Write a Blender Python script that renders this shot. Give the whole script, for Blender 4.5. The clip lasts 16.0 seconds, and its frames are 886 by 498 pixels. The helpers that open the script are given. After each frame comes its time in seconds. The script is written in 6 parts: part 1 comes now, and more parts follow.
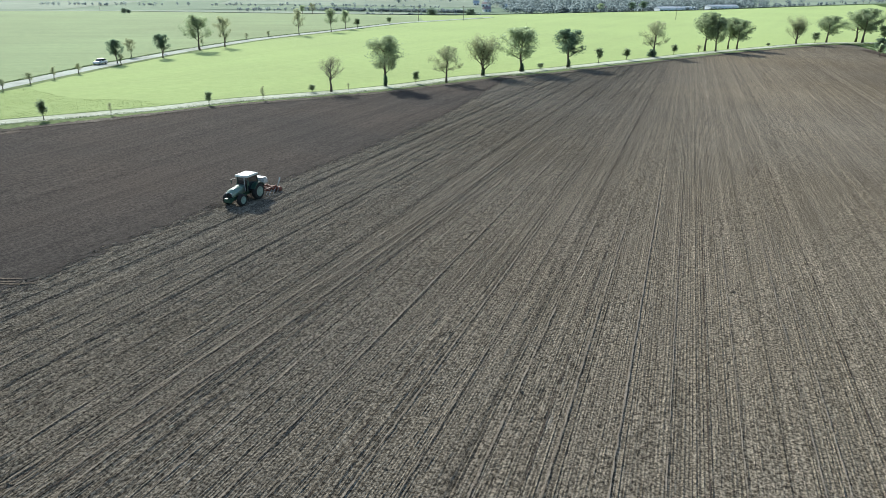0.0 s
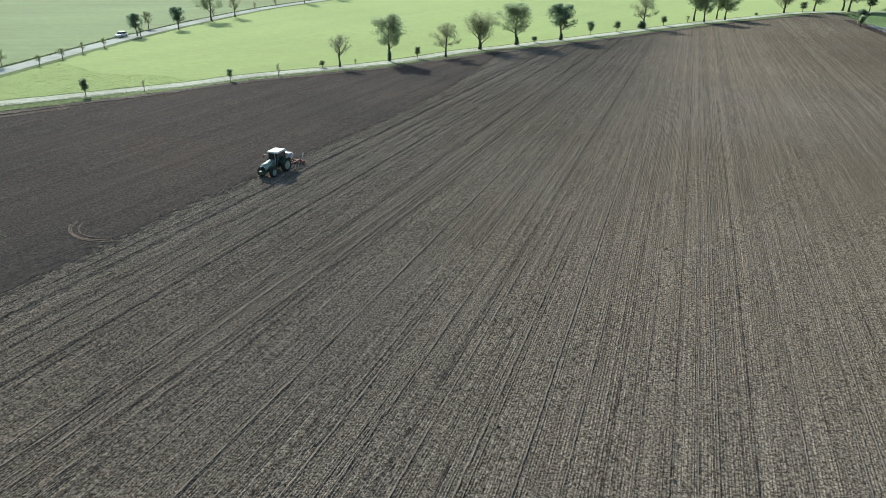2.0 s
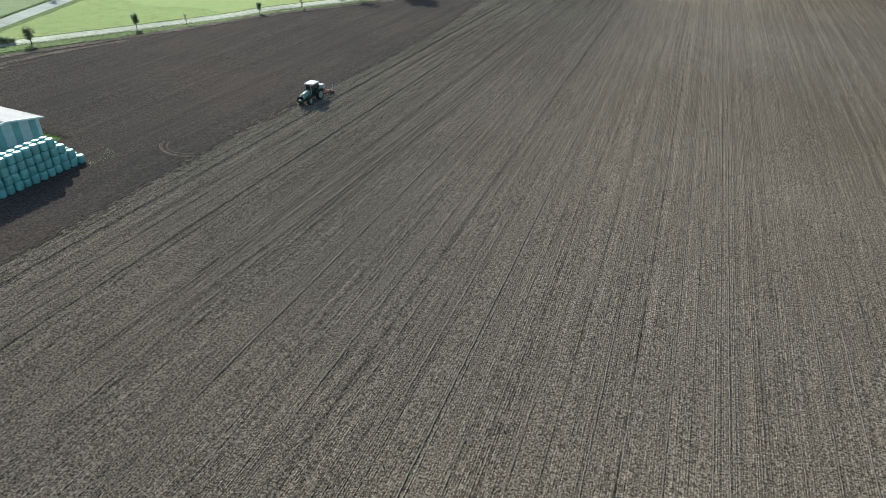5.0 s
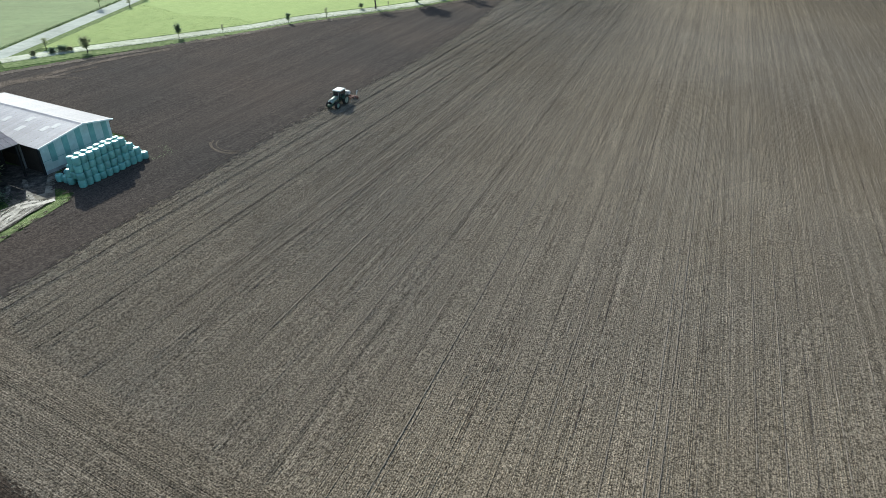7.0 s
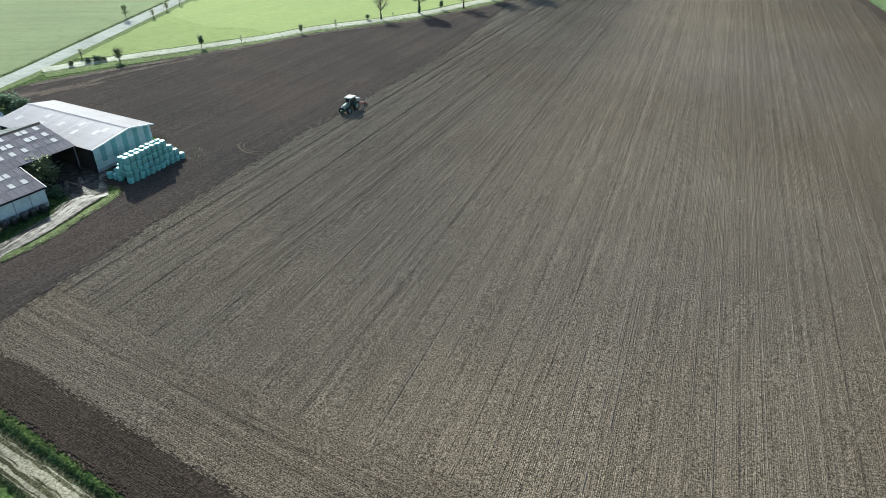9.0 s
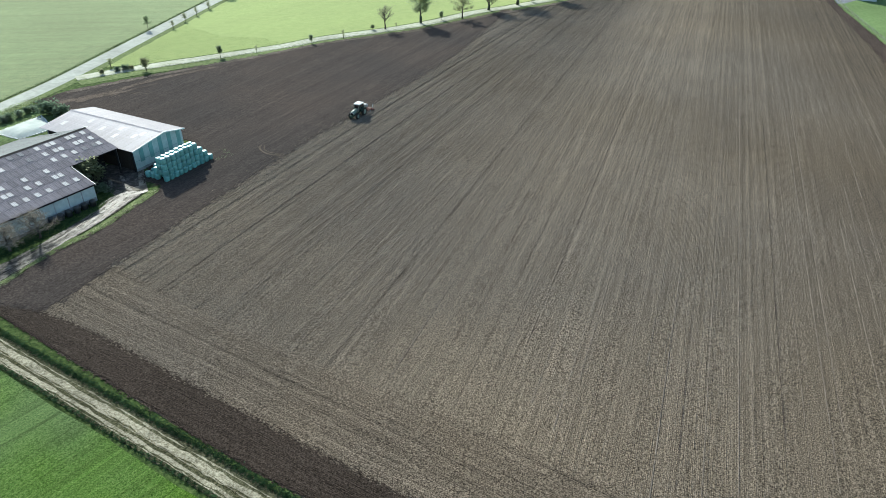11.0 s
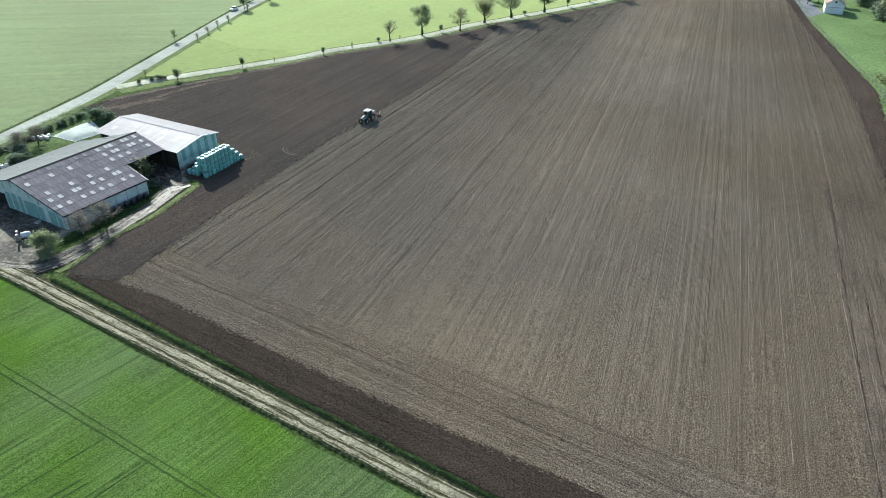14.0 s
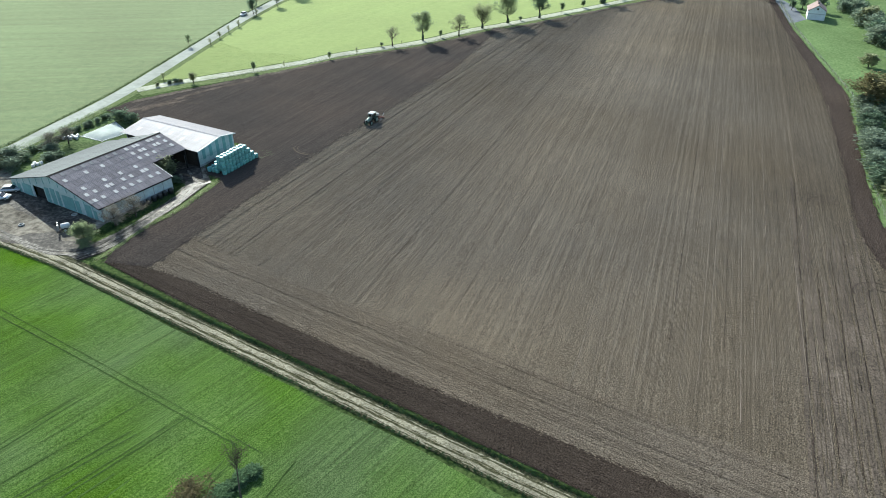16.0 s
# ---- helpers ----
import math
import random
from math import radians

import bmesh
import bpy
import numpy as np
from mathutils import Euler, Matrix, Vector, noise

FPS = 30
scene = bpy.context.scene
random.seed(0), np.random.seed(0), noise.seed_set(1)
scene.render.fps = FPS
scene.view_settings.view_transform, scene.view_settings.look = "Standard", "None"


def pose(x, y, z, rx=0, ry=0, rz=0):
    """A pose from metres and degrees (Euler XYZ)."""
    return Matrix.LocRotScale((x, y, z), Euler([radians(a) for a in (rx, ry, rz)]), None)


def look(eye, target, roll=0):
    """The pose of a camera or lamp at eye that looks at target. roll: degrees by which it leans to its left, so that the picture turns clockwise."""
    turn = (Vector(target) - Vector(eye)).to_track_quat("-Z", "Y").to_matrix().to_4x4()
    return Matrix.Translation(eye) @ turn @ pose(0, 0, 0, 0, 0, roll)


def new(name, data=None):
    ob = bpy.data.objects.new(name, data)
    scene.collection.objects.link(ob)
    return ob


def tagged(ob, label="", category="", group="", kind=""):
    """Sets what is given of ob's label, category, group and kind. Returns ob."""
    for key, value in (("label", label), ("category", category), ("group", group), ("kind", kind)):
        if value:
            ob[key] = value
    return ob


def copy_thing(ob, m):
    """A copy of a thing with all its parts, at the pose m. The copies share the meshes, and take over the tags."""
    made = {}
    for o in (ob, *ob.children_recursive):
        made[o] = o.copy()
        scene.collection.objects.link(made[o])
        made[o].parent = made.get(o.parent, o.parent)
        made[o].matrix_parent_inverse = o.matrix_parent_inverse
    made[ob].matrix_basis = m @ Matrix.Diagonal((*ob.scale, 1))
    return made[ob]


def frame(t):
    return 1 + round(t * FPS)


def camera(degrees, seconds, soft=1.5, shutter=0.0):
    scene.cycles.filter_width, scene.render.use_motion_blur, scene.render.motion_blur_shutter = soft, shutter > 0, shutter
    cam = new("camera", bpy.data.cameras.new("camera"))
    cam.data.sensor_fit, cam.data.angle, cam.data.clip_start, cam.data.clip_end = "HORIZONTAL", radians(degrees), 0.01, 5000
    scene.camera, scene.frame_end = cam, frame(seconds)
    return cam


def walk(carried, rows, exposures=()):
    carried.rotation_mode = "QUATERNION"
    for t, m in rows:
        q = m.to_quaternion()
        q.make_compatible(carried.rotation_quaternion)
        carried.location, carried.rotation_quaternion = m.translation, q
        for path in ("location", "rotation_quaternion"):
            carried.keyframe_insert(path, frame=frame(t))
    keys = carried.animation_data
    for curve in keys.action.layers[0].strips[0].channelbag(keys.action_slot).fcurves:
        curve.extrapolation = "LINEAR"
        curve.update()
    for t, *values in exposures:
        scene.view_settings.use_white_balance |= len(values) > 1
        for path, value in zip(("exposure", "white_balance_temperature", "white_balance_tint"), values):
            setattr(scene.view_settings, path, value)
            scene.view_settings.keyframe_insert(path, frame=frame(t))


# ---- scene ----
from mathutils import geometry

cam = camera(65.2, 16.0, soft=0.6)
METRES, EYE, TILT, LEAN, TURN = 122.0, 23.4, -21.2, 0.0, 0.0
KELVIN, TINT = 6130, 1.5
ROWS = [
    (0.0, 0.0, 0.0, 0.0, 0.0, 0.0, -0.0),
    (0.5, 0.0008, -0.0305, 0.0011, 0.0, -0.03, -0.06),
    (1.0, 0.0019, -0.0637, 0.0017, 0.03, -0.22, -0.09),
    (1.5, 0.0028, -0.0941, 0.003, 0.06, -1.69, -0.07),
    (2.0, 0.004, -0.1272, 0.0047, 0.1, -3.29, -0.12),
    (2.5, 0.0052, -0.1574, 0.0058, 0.14, -4.76, -0.08),
    (3.0, 0.006, -0.1901, 0.0068, 0.15, -6.37, -0.13),
    (3.5, 0.007, -0.2204, 0.0079, 0.17, -7.88, -0.1),
    (4.0, 0.0078, -0.2533, 0.0093, 0.19, -9.51, -0.1),
    (6.5, 0.013, -0.4095, 0.0178, 1.8, -10.3, -0.63),
    (7.0, 0.0148, -0.4421, 0.0196, 1.84, -10.32, -0.65),
    (7.5, 0.0166, -0.4723, 0.021, 1.88, -10.32, -0.63),
    (8.0, 0.0182, -0.5049, 0.0228, 1.92, -10.34, -0.61),
    (8.5, 0.0197, -0.5349, 0.0237, 1.94, -10.29, -0.65),
    (9.0, 0.0214, -0.5677, 0.0258, 1.98, -10.33, -0.6),
    (11.5, 0.0304, -0.7246, 0.0338, 2.08, -10.29, -0.57),
    (12.0, 0.033, -0.7569, 0.0352, 2.12, -10.28, -0.57),
    (12.5, 0.0353, -0.7868, 0.0366, 2.15, -10.27, -0.59),
    (13.0, 0.0378, -0.8189, 0.0382, 2.17, -10.27, -0.59),
    (13.5, 0.0403, -0.8486, 0.0395, 2.2, -10.27, -0.62),
    (14.0, 0.0426, -0.8806, 0.0411, 2.21, -10.26, -0.62),
    (14.5, 0.045, -0.9101, 0.0423, 2.24, -10.25, -0.62),
    (15.0, 0.0473, -0.9424, 0.0435, 2.25, -10.28, -0.65),
    (15.5, 0.0493, -0.97, 0.0456, 2.26, -10.36, -0.7),
    (16.0, 0.0512, -0.9971, 0.0493, 2.27, -10.42, -0.76),
]
walk(cam, [(t, pose(0, 0, EYE, TILT, LEAN, TURN) @ pose(METRES * x, METRES * y, METRES * z, 90 + pitch, roll, yaw)) for t, x, y, z, yaw, pitch, roll in ROWS], [(t, e, KELVIN, TINT) for t, e in ((0.0, 0.85), (1.2, 0.85), (2.0, 0.68), (3.0, 0.58), (4.0, 0.62), (6.5, 0.8), (9.0, 0.85), (12.5, 0.92), (16.0, 0.9))])

# ---- world, sun ----
SUN_AZIMUTH, SUN_ELEVATION = radians(-27.6), radians(31.0)   # from north (+y) towards east
world = bpy.data.worlds.new("world")
scene.world = world
world.use_nodes = True
wn = world.node_tree.nodes
sky = wn.new("ShaderNodeTexSky")
sky.sky_type, sky.sun_disc = "NISHITA", False
sky.sun_elevation, sky.sun_rotation = SUN_ELEVATION, SUN_AZIMUTH
sky.air_density, sky.dust_density = 1.0, 1.5
wn["Background"].inputs["Strength"].default_value = 0.11
world.node_tree.links.new(sky.outputs[0], wn["Background"].inputs["Color"])
lamp = bpy.data.lights.new("sun", "SUN")
lamp.energy, lamp.angle, lamp.color = 4.2, radians(0.5), (1.0, 0.95, 0.87)
sun = new("sun", lamp)
to_sun = Vector((math.sin(SUN_AZIMUTH) * math.cos(SUN_ELEVATION), math.cos(SUN_AZIMUTH) * math.cos(SUN_ELEVATION), math.sin(SUN_ELEVATION)))
sun.matrix_world = look(to_sun * 300, (0, 0, 0))


# ---- materials ----
def surface(name, colours, scale=1.0, detail=6.0, rough=0.85, bump=(0.0, 0.0), patches=(0.02, 0.35), rows=None, metal=0.0, vary=0.0, spec=0.3, fuzz=None, grain=0.65, dry=(), crest=None, bands=None, clotted=0.0):
    """Noise between two or three colours, broad patches, fine relief; rows: (slope of the rows, stretch, spacing scale, amount)."""
    m = bpy.data.materials.new(name)
    m.use_nodes = True
    n, link = m.node_tree.nodes, m.node_tree.links.new
    bsdf = n["Principled BSDF"]
    bsdf.inputs["Roughness"].default_value, bsdf.inputs["Metallic"].default_value = rough, metal
    bsdf.inputs["Specular IOR Level"].default_value, bsdf.inputs["Diffuse Roughness"].default_value = spec, clotted
    if fuzz:   # soft sheen of many fine blades
        bsdf.inputs["Sheen Weight"].default_value, bsdf.inputs["Sheen Roughness"].default_value = fuzz[0], 0.55
        bsdf.inputs["Sheen Tint"].default_value = (*fuzz[1], 1)
    co = n.new("ShaderNodeTexCoord")
    fine = n.new("ShaderNodeTexNoise")
    fine.inputs["Scale"].default_value, fine.inputs["Detail"].default_value = scale, detail
    fine.inputs["Roughness"].default_value = grain
    link(co.outputs["Object"], fine.inputs["Vector"])
    ramp = n.new("ShaderNodeValToRGB")
    e = ramp.color_ramp.elements
    for i, c in enumerate(colours):
        at = (0.34 + 0.32 * i / max(1, len(colours) - 1)) if grain < 0.8 else (0.415 + 0.17 * i / max(1, len(colours) - 1))
        el = e[i] if i < 2 else e.new(at)
        el.position, el.color = at, (*c, 1)
    link(fine.outputs["Fac"], ramp.inputs["Fac"])
    broad = n.new("ShaderNodeTexNoise")
    broad.inputs["Scale"].default_value, broad.inputs["Detail"].default_value = patches[0], 4.0
    link(co.outputs["Object"], broad.inputs["Vector"])
    gain = n.new("ShaderNodeMapRange")
    gain.inputs["From Min"].default_value, gain.inputs["From Max"].default_value = 0.3, 0.7
    gain.inputs["To Min"].default_value, gain.inputs["To Max"].default_value = 1 - patches[1], 1 + patches[1]
    link(broad.outputs["Fac"], gain.inputs["Value"])
    value, height = gain.outputs["Result"], fine.outputs["Fac"]
    if rows:
        turn = n.new("ShaderNodeMapping")
        turn.vector_type = "TEXTURE"
        # rows None: the mesh's own UV map holds metres across and along the rows
        turn.inputs["Rotation"].default_value = (0, 0, -math.atan(rows[0] or 0))
        turn.inputs["Scale"].default_value = (1, rows[1], 1)
        link(co.outputs["Object" if rows[0] is not None else "UV"], turn.inputs["Vector"])
        streak = n.new("ShaderNodeTexNoise")
        streak.inputs["Scale"].default_value, streak.inputs["Detail"].default_value = rows[2], 7.0
        streak.inputs["Roughness"].default_value = 0.7
        link(turn.outputs["Vector"], streak.inputs["Vector"])
        g2 = n.new("ShaderNodeMapRange")
        g2.inputs["From Min"].default_value, g2.inputs["From Max"].default_value = 0.3, 0.7
        g2.inputs["To Min"].default_value, g2.inputs["To Max"].default_value = 1 - rows[3], 1 + rows[3]
        link(streak.outputs["Fac"], g2.inputs["Value"])
        both = n.new("ShaderNodeMath")
        both.operation = "MULTIPLY"
        link(value, both.inputs[0])
        link(g2.outputs["Result"], both.inputs[1])
        value = both.outputs[0]
    if bands:   # passes of the machine, a little lighter or darker each: (scale, amount)
        turn2, pass_noise, g5, both = n.new("ShaderNodeMapping"), n.new("ShaderNodeTexNoise"), n.new("ShaderNodeMapRange"), n.new("ShaderNodeMath")
        turn2.vector_type = "TEXTURE"
        turn2.inputs["Scale"].default_value = (1, 500, 1)
        link(co.outputs["UV"], turn2.inputs["Vector"])
        pass_noise.inputs["Scale"].default_value, pass_noise.inputs["Detail"].default_value = bands[0], 3.0
        link(turn2.outputs["Vector"], pass_noise.inputs["Vector"])
        g5.inputs["From Min"].default_value, g5.inputs["From Max"].default_value = 0.32, 0.68
        g5.inputs["To Min"].default_value, g5.inputs["To Max"].default_value = 1 - bands[1], 1 + bands[1]
        link(pass_noise.outputs["Fac"], g5.inputs["Value"])
        both.operation = "MULTIPLY"
        link(value, both.inputs[0])
        link(g5.outputs["Result"], both.inputs[1])
        value = both.outputs[0]
    if crest:   # crests painted paler than the troughs, as light and shade: (spacing of the rows, amount)
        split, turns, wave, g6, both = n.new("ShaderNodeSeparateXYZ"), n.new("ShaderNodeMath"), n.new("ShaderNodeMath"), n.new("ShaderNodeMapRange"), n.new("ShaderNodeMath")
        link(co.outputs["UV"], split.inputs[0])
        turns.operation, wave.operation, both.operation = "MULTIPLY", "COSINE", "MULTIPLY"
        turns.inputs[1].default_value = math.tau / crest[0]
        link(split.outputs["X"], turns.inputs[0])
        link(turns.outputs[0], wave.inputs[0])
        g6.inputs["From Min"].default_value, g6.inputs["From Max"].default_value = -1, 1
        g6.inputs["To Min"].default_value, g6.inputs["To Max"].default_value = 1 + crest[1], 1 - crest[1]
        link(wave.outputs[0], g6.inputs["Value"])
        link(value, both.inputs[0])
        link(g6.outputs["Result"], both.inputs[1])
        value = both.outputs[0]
    for one in dry:   # uneven soil tone with the clods' shaded sides painted in: (from, to, low, high) across the rows
        split, g4, both = n.new("ShaderNodeSeparateXYZ"), n.new("ShaderNodeMapRange"), n.new("ShaderNodeMath")
        link(co.outputs["UV"], split.inputs[0])
        link(split.outputs["X"], g4.inputs["Value"])
        for name_in, v in zip(("From Min", "From Max", "To Min", "To Max"), one):
            g4.inputs[name_in].default_value = v
        both.operation = "MULTIPLY"
        link(value, both.inputs[0])
        link(g4.outputs["Result"], both.inputs[1])
        value = both.outputs[0]
    if vary:
        info = n.new("ShaderNodeObjectInfo")
        g3 = n.new("ShaderNodeMapRange")
        g3.inputs["To Min"].default_value, g3.inputs["To Max"].default_value = 1 - vary, 1 + vary
        link(info.outputs["Random"], g3.inputs["Value"])
        both = n.new("ShaderNodeMath")
        both.operation = "MULTIPLY"
        link(value, both.inputs[0])
        link(g3.outputs["Result"], both.inputs[1])
        value = both.outputs[0]
    tint = n.new("ShaderNodeVectorMath")
    tint.operation = "SCALE"
    link(ramp.outputs["Color"], tint.inputs[0])
    link(value, tint.inputs["Scale"])
    link(tint.outputs[0], bsdf.inputs["Base Color"])
    if bump[1]:
        relief = n.new("ShaderNodeTexNoise")
        relief.inputs["Scale"].default_value, relief.inputs["Detail"].default_value = bump[0], 5.0
        relief.inputs["Roughness"].default_value = 0.7
        link(co.outputs["Object"], relief.inputs["Vector"])
        b = n.new("ShaderNodeBump")
        b.inputs["Strength"].default_value, b.inputs["Distance"].default_value = 1.0, bump[1]
        link(relief.outputs["Fac"], b.inputs["Height"])
        link(b.outputs["Normal"], bsdf.inputs["Normal"])
    return m


def foliage(name, light, dark, see=0.35, scale=1.2):
    """Leaves that let some of the light through."""
    m = surface(name, [dark, light], scale, 3.0, 0.9, patches=(0.35, 0.35), vary=0.12, spec=0.04)
    n, link = m.node_tree.nodes, m.node_tree.links.new
    bsdf, out = n["Principled BSDF"], n["Material Output"]
    thin, mix = n.new("ShaderNodeBsdfTranslucent"), n.new("ShaderNodeMixShader")
    link(bsdf.inputs["Base Color"].links[0].from_socket, thin.inputs["Color"])
    mix.inputs[0].default_value = see
    link(bsdf.outputs[0], mix.inputs[1])
    link(thin.outputs[0], mix.inputs[2])
    link(mix.outputs[0], out.inputs["Surface"])
    return m


def vivid(m, scale, low, high, across=None):
    """Broad patches of richer and duller colour; across: a drift (from, to, low, high) over the rows as well."""
    n, link = m.node_tree.nodes, m.node_tree.links.new
    bsdf = n["Principled BSDF"]
    co, noise, span, hue = n.new("ShaderNodeTexCoord"), n.new("ShaderNodeTexNoise"), n.new("ShaderNodeMapRange"), n.new("ShaderNodeHueSaturation")
    noise.inputs["Scale"].default_value, noise.inputs["Detail"].default_value = scale, 3.0
    link(co.outputs["Object"], noise.inputs["Vector"])
    span.inputs["From Min"].default_value, span.inputs["From Max"].default_value = 0.35, 0.68
    span.inputs["To Min"].default_value, span.inputs["To Max"].default_value = low, high
    link(noise.outputs["Fac"], span.inputs["Value"])
    link(span.outputs["Result"], hue.inputs["Saturation"])
    link(bsdf.inputs["Base Color"].links[0].from_socket, hue.inputs["Color"])
    link(hue.outputs["Color"], bsdf.inputs["Base Color"])
    if across:
        split, drift, both = n.new("ShaderNodeSeparateXYZ"), n.new("ShaderNodeMapRange"), n.new("ShaderNodeMath")
        link(co.outputs["UV"], split.inputs[0])
        link(split.outputs["X"], drift.inputs["Value"])
        for name_in, v in zip(("From Min", "From Max", "To Min", "To Max"), across):
            drift.inputs[name_in].default_value = v
        both.operation = "MULTIPLY"
        link(span.outputs["Result"], both.inputs[0])
        link(drift.outputs["Result"], both.inputs[1])
        link(both.outputs[0], hue.inputs["Saturation"])


ROW_GAP = 0.21
# crest darkens the troughs and dry the field's sides: shading put into the colour
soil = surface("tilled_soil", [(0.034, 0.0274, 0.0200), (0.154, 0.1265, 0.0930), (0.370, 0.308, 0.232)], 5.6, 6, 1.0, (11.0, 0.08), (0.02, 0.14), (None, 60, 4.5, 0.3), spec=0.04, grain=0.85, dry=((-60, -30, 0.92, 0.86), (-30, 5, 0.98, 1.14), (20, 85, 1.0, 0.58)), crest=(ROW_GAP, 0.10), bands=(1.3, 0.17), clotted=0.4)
vivid(soil, 0.014, 0.88, 1.10, (-45, 80, 0.96, 1.04))
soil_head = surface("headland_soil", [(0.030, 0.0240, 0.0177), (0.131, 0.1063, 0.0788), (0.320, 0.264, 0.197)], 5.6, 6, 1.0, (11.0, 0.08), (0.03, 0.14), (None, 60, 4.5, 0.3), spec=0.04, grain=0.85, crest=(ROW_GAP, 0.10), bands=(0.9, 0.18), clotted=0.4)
vivid(soil_head, 0.02, 0.9, 1.1)
soil_dark = surface("ploughed_soil", [(0.040, 0.0312, 0.0258), (0.070, 0.0546, 0.0450), (0.108, 0.086, 0.0712)], 3.4, 5, 1.0, (10.0, 0.06), (0.03, 0.2), (None, 50, 4.5, 0.3), spec=0.04, grain=0.9, bands=(0.5, 0.14), clotted=0.4)
vivid(soil_dark, 0.03, 0.7, 1.05)
soil_damp = surface("damp_headland_soil", [(0.012, 0.0088, 0.0066), (0.046, 0.0350, 0.0270), (0.118, 0.092, 0.072)], 4.5, 8, 1.0, (12.0, 0.06), (0.05, 0.15), (None, 60, 3.0, 0.25), spec=0.04, grain=0.92, clotted=0.4)
soil_east = surface("damp_turned_soil", [(0.020, 0.0148, 0.0120), (0.060, 0.0455, 0.0372), (0.130, 0.102, 0.083)], 3.4, 7, 1.0, (10.0, 0.06), (0.03, 0.2), (None, 50, 4.5, 0.3), spec=0.04, grain=0.9, clotted=0.4)
soil_track = surface("wheel_pressed_soil", [(0.150, 0.123, 0.096), (0.320, 0.266, 0.211)], 3.5, 8, 1.0, (9, 0.06), (0.15, 0.3), spec=0.05, clotted=0.4)
turf = surface("meadow_grass", [(0.020, 0.038, 0.012), (0.058, 0.094, 0.027), (0.115, 0.150, 0.054)], 1.6, 10, 1.0, (3.0, 0.16), (0.03, 0.34), spec=0.05)
pasture = surface("pasture_grass", [(0.078, 0.132, 0.048), (0.122, 0.186, 0.072), (0.165, 0.222, 0.096)], 1.2, 9, 1.0, (3.0, 0.12), (0.04, 0.22), spec=0.05)
crop_far = surface("young_cereal_crop", [(0.149, 0.207, 0.054), (0.199, 0.252, 0.077)], 0.5, 9, 1.0, (1.8, 0.08), (0.012, 0.14), (0.55, 40, 0.12, 0.1), spec=0.05, fuzz=(0.32, (0.9, 1.0, 0.55)))
crop_west = surface("thin_striped_crop", [(0.054, 0.094, 0.040), (0.094, 0.135, 0.060)], 0.4, 9, 1.0, (1.8, 0.08), (0.014, 0.3), (6.0, 26, 0.22, 0.36), spec=0.05, fuzz=(0.32, (0.95, 1.0, 0.6)))
crop_near = surface("lush_green_crop", [(0.034, 0.066, 0.0185), (0.084, 0.140, 0.043), (0.146, 0.206, 0.080)], 5.0, 8, 1.0, (7, 0.12), (0.04, 0.2), (0.71, 60, 3.4, 0.40), spec=0.05, grain=0.85)
vivid(crop_near, 0.03, 0.92, 1.5)
asphalt_pale = surface("pale_worn_asphalt", [(0.275, 0.295, 0.262), (0.365, 0.388, 0.345)], 0.8, 8, 0.95, (12, 0.01), (0.08, 0.2), spec=0.08)
drive_mat = surface("grey_gravel_drive", [(0.13, 0.145, 0.165), (0.19, 0.205, 0.225)], 1.5, 8, 0.95, (10, 0.02), (0.1, 0.2), spec=0.05)
path_mat = surface("gravel_and_grass_path", [(0.25, 0.28, 0.19), (0.37, 0.385, 0.305), (0.47, 0.475, 0.405)], 0.9, 8, 1.0, (6, 0.03), (0.06, 0.25), spec=0.06)
rut = surface("dry_gravel_rut", [(0.085, 0.078, 0.048), (0.225, 0.212, 0.148), (0.36, 0.345, 0.26)], 3.0, 9, 0.9, (6, 0.04), (0.3, 0.3), grain=0.85)
yard_mat = surface("muddy_gravel_yard", [(0.070, 0.062, 0.050), (0.180, 0.163, 0.132), (0.29, 0.268, 0.222)], 0.7, 10, 0.9, (4, 0.06), (0.10, 0.4), spec=0.1)
verge_mat = surface("pale_verge_grass", [(0.070, 0.102, 0.038), (0.125, 0.165, 0.066), (0.180, 0.215, 0.098)], 1.2, 9, 1.0, (3.0, 0.12), (0.05, 0.25), spec=0.05)
bark = surface("grey_brown_bark", [(0.055, 0.046, 0.037), (0.13, 0.11, 0.09)], 6, 6, 0.9, (14, 0.03), (0.7, 0.2))
leaf_green = foliage("mid_green_leaves", (0.300, 0.360, 0.230), (0.240, 0.295, 0.180), 0.85)
leaf_pale = foliage("yellowing_leaves", (0.335, 0.365, 0.230), (0.265, 0.295, 0.180), 0.8)
leaf_dark = foliage("dark_green_leaves", (0.185, 0.255, 0.175), (0.100, 0.148, 0.102), 0.7)
leaf_weed = foliage("deep_green_weeds", (0.052, 0.098, 0.044), (0.022, 0.048, 0.021), 0.35)
leaf_ditch = foliage("dull_green_ditch_grass", (0.105, 0.150, 0.068), (0.050, 0.080, 0.034), 0.35)
leaf_meadow = foliage("dull_meadow_grass", (0.175, 0.225, 0.085), (0.110, 0.150, 0.052), 0.4)
leaf_rust = foliage("rusty_autumn_leaves", (0.300, 0.270, 0.150), (0.165, 0.170, 0.088), 0.65)
leaf_grey = foliage("grey_green_scrub_leaves", (0.270, 0.330, 0.250), (0.185, 0.240, 0.178), 0.65)
leaf_bush = foliage("pale_bush_leaves", (0.440, 0.500, 0.310), (0.250, 0.310, 0.175), 0.6)
leaf_twig = foliage("brown_twig_haze", (0.240, 0.222, 0.180), (0.140, 0.128, 0.104), 0.1)
leaf_bramble = foliage("broad_bramble_leaves", (0.170, 0.265, 0.140), (0.050, 0.095, 0.045), 0.4)
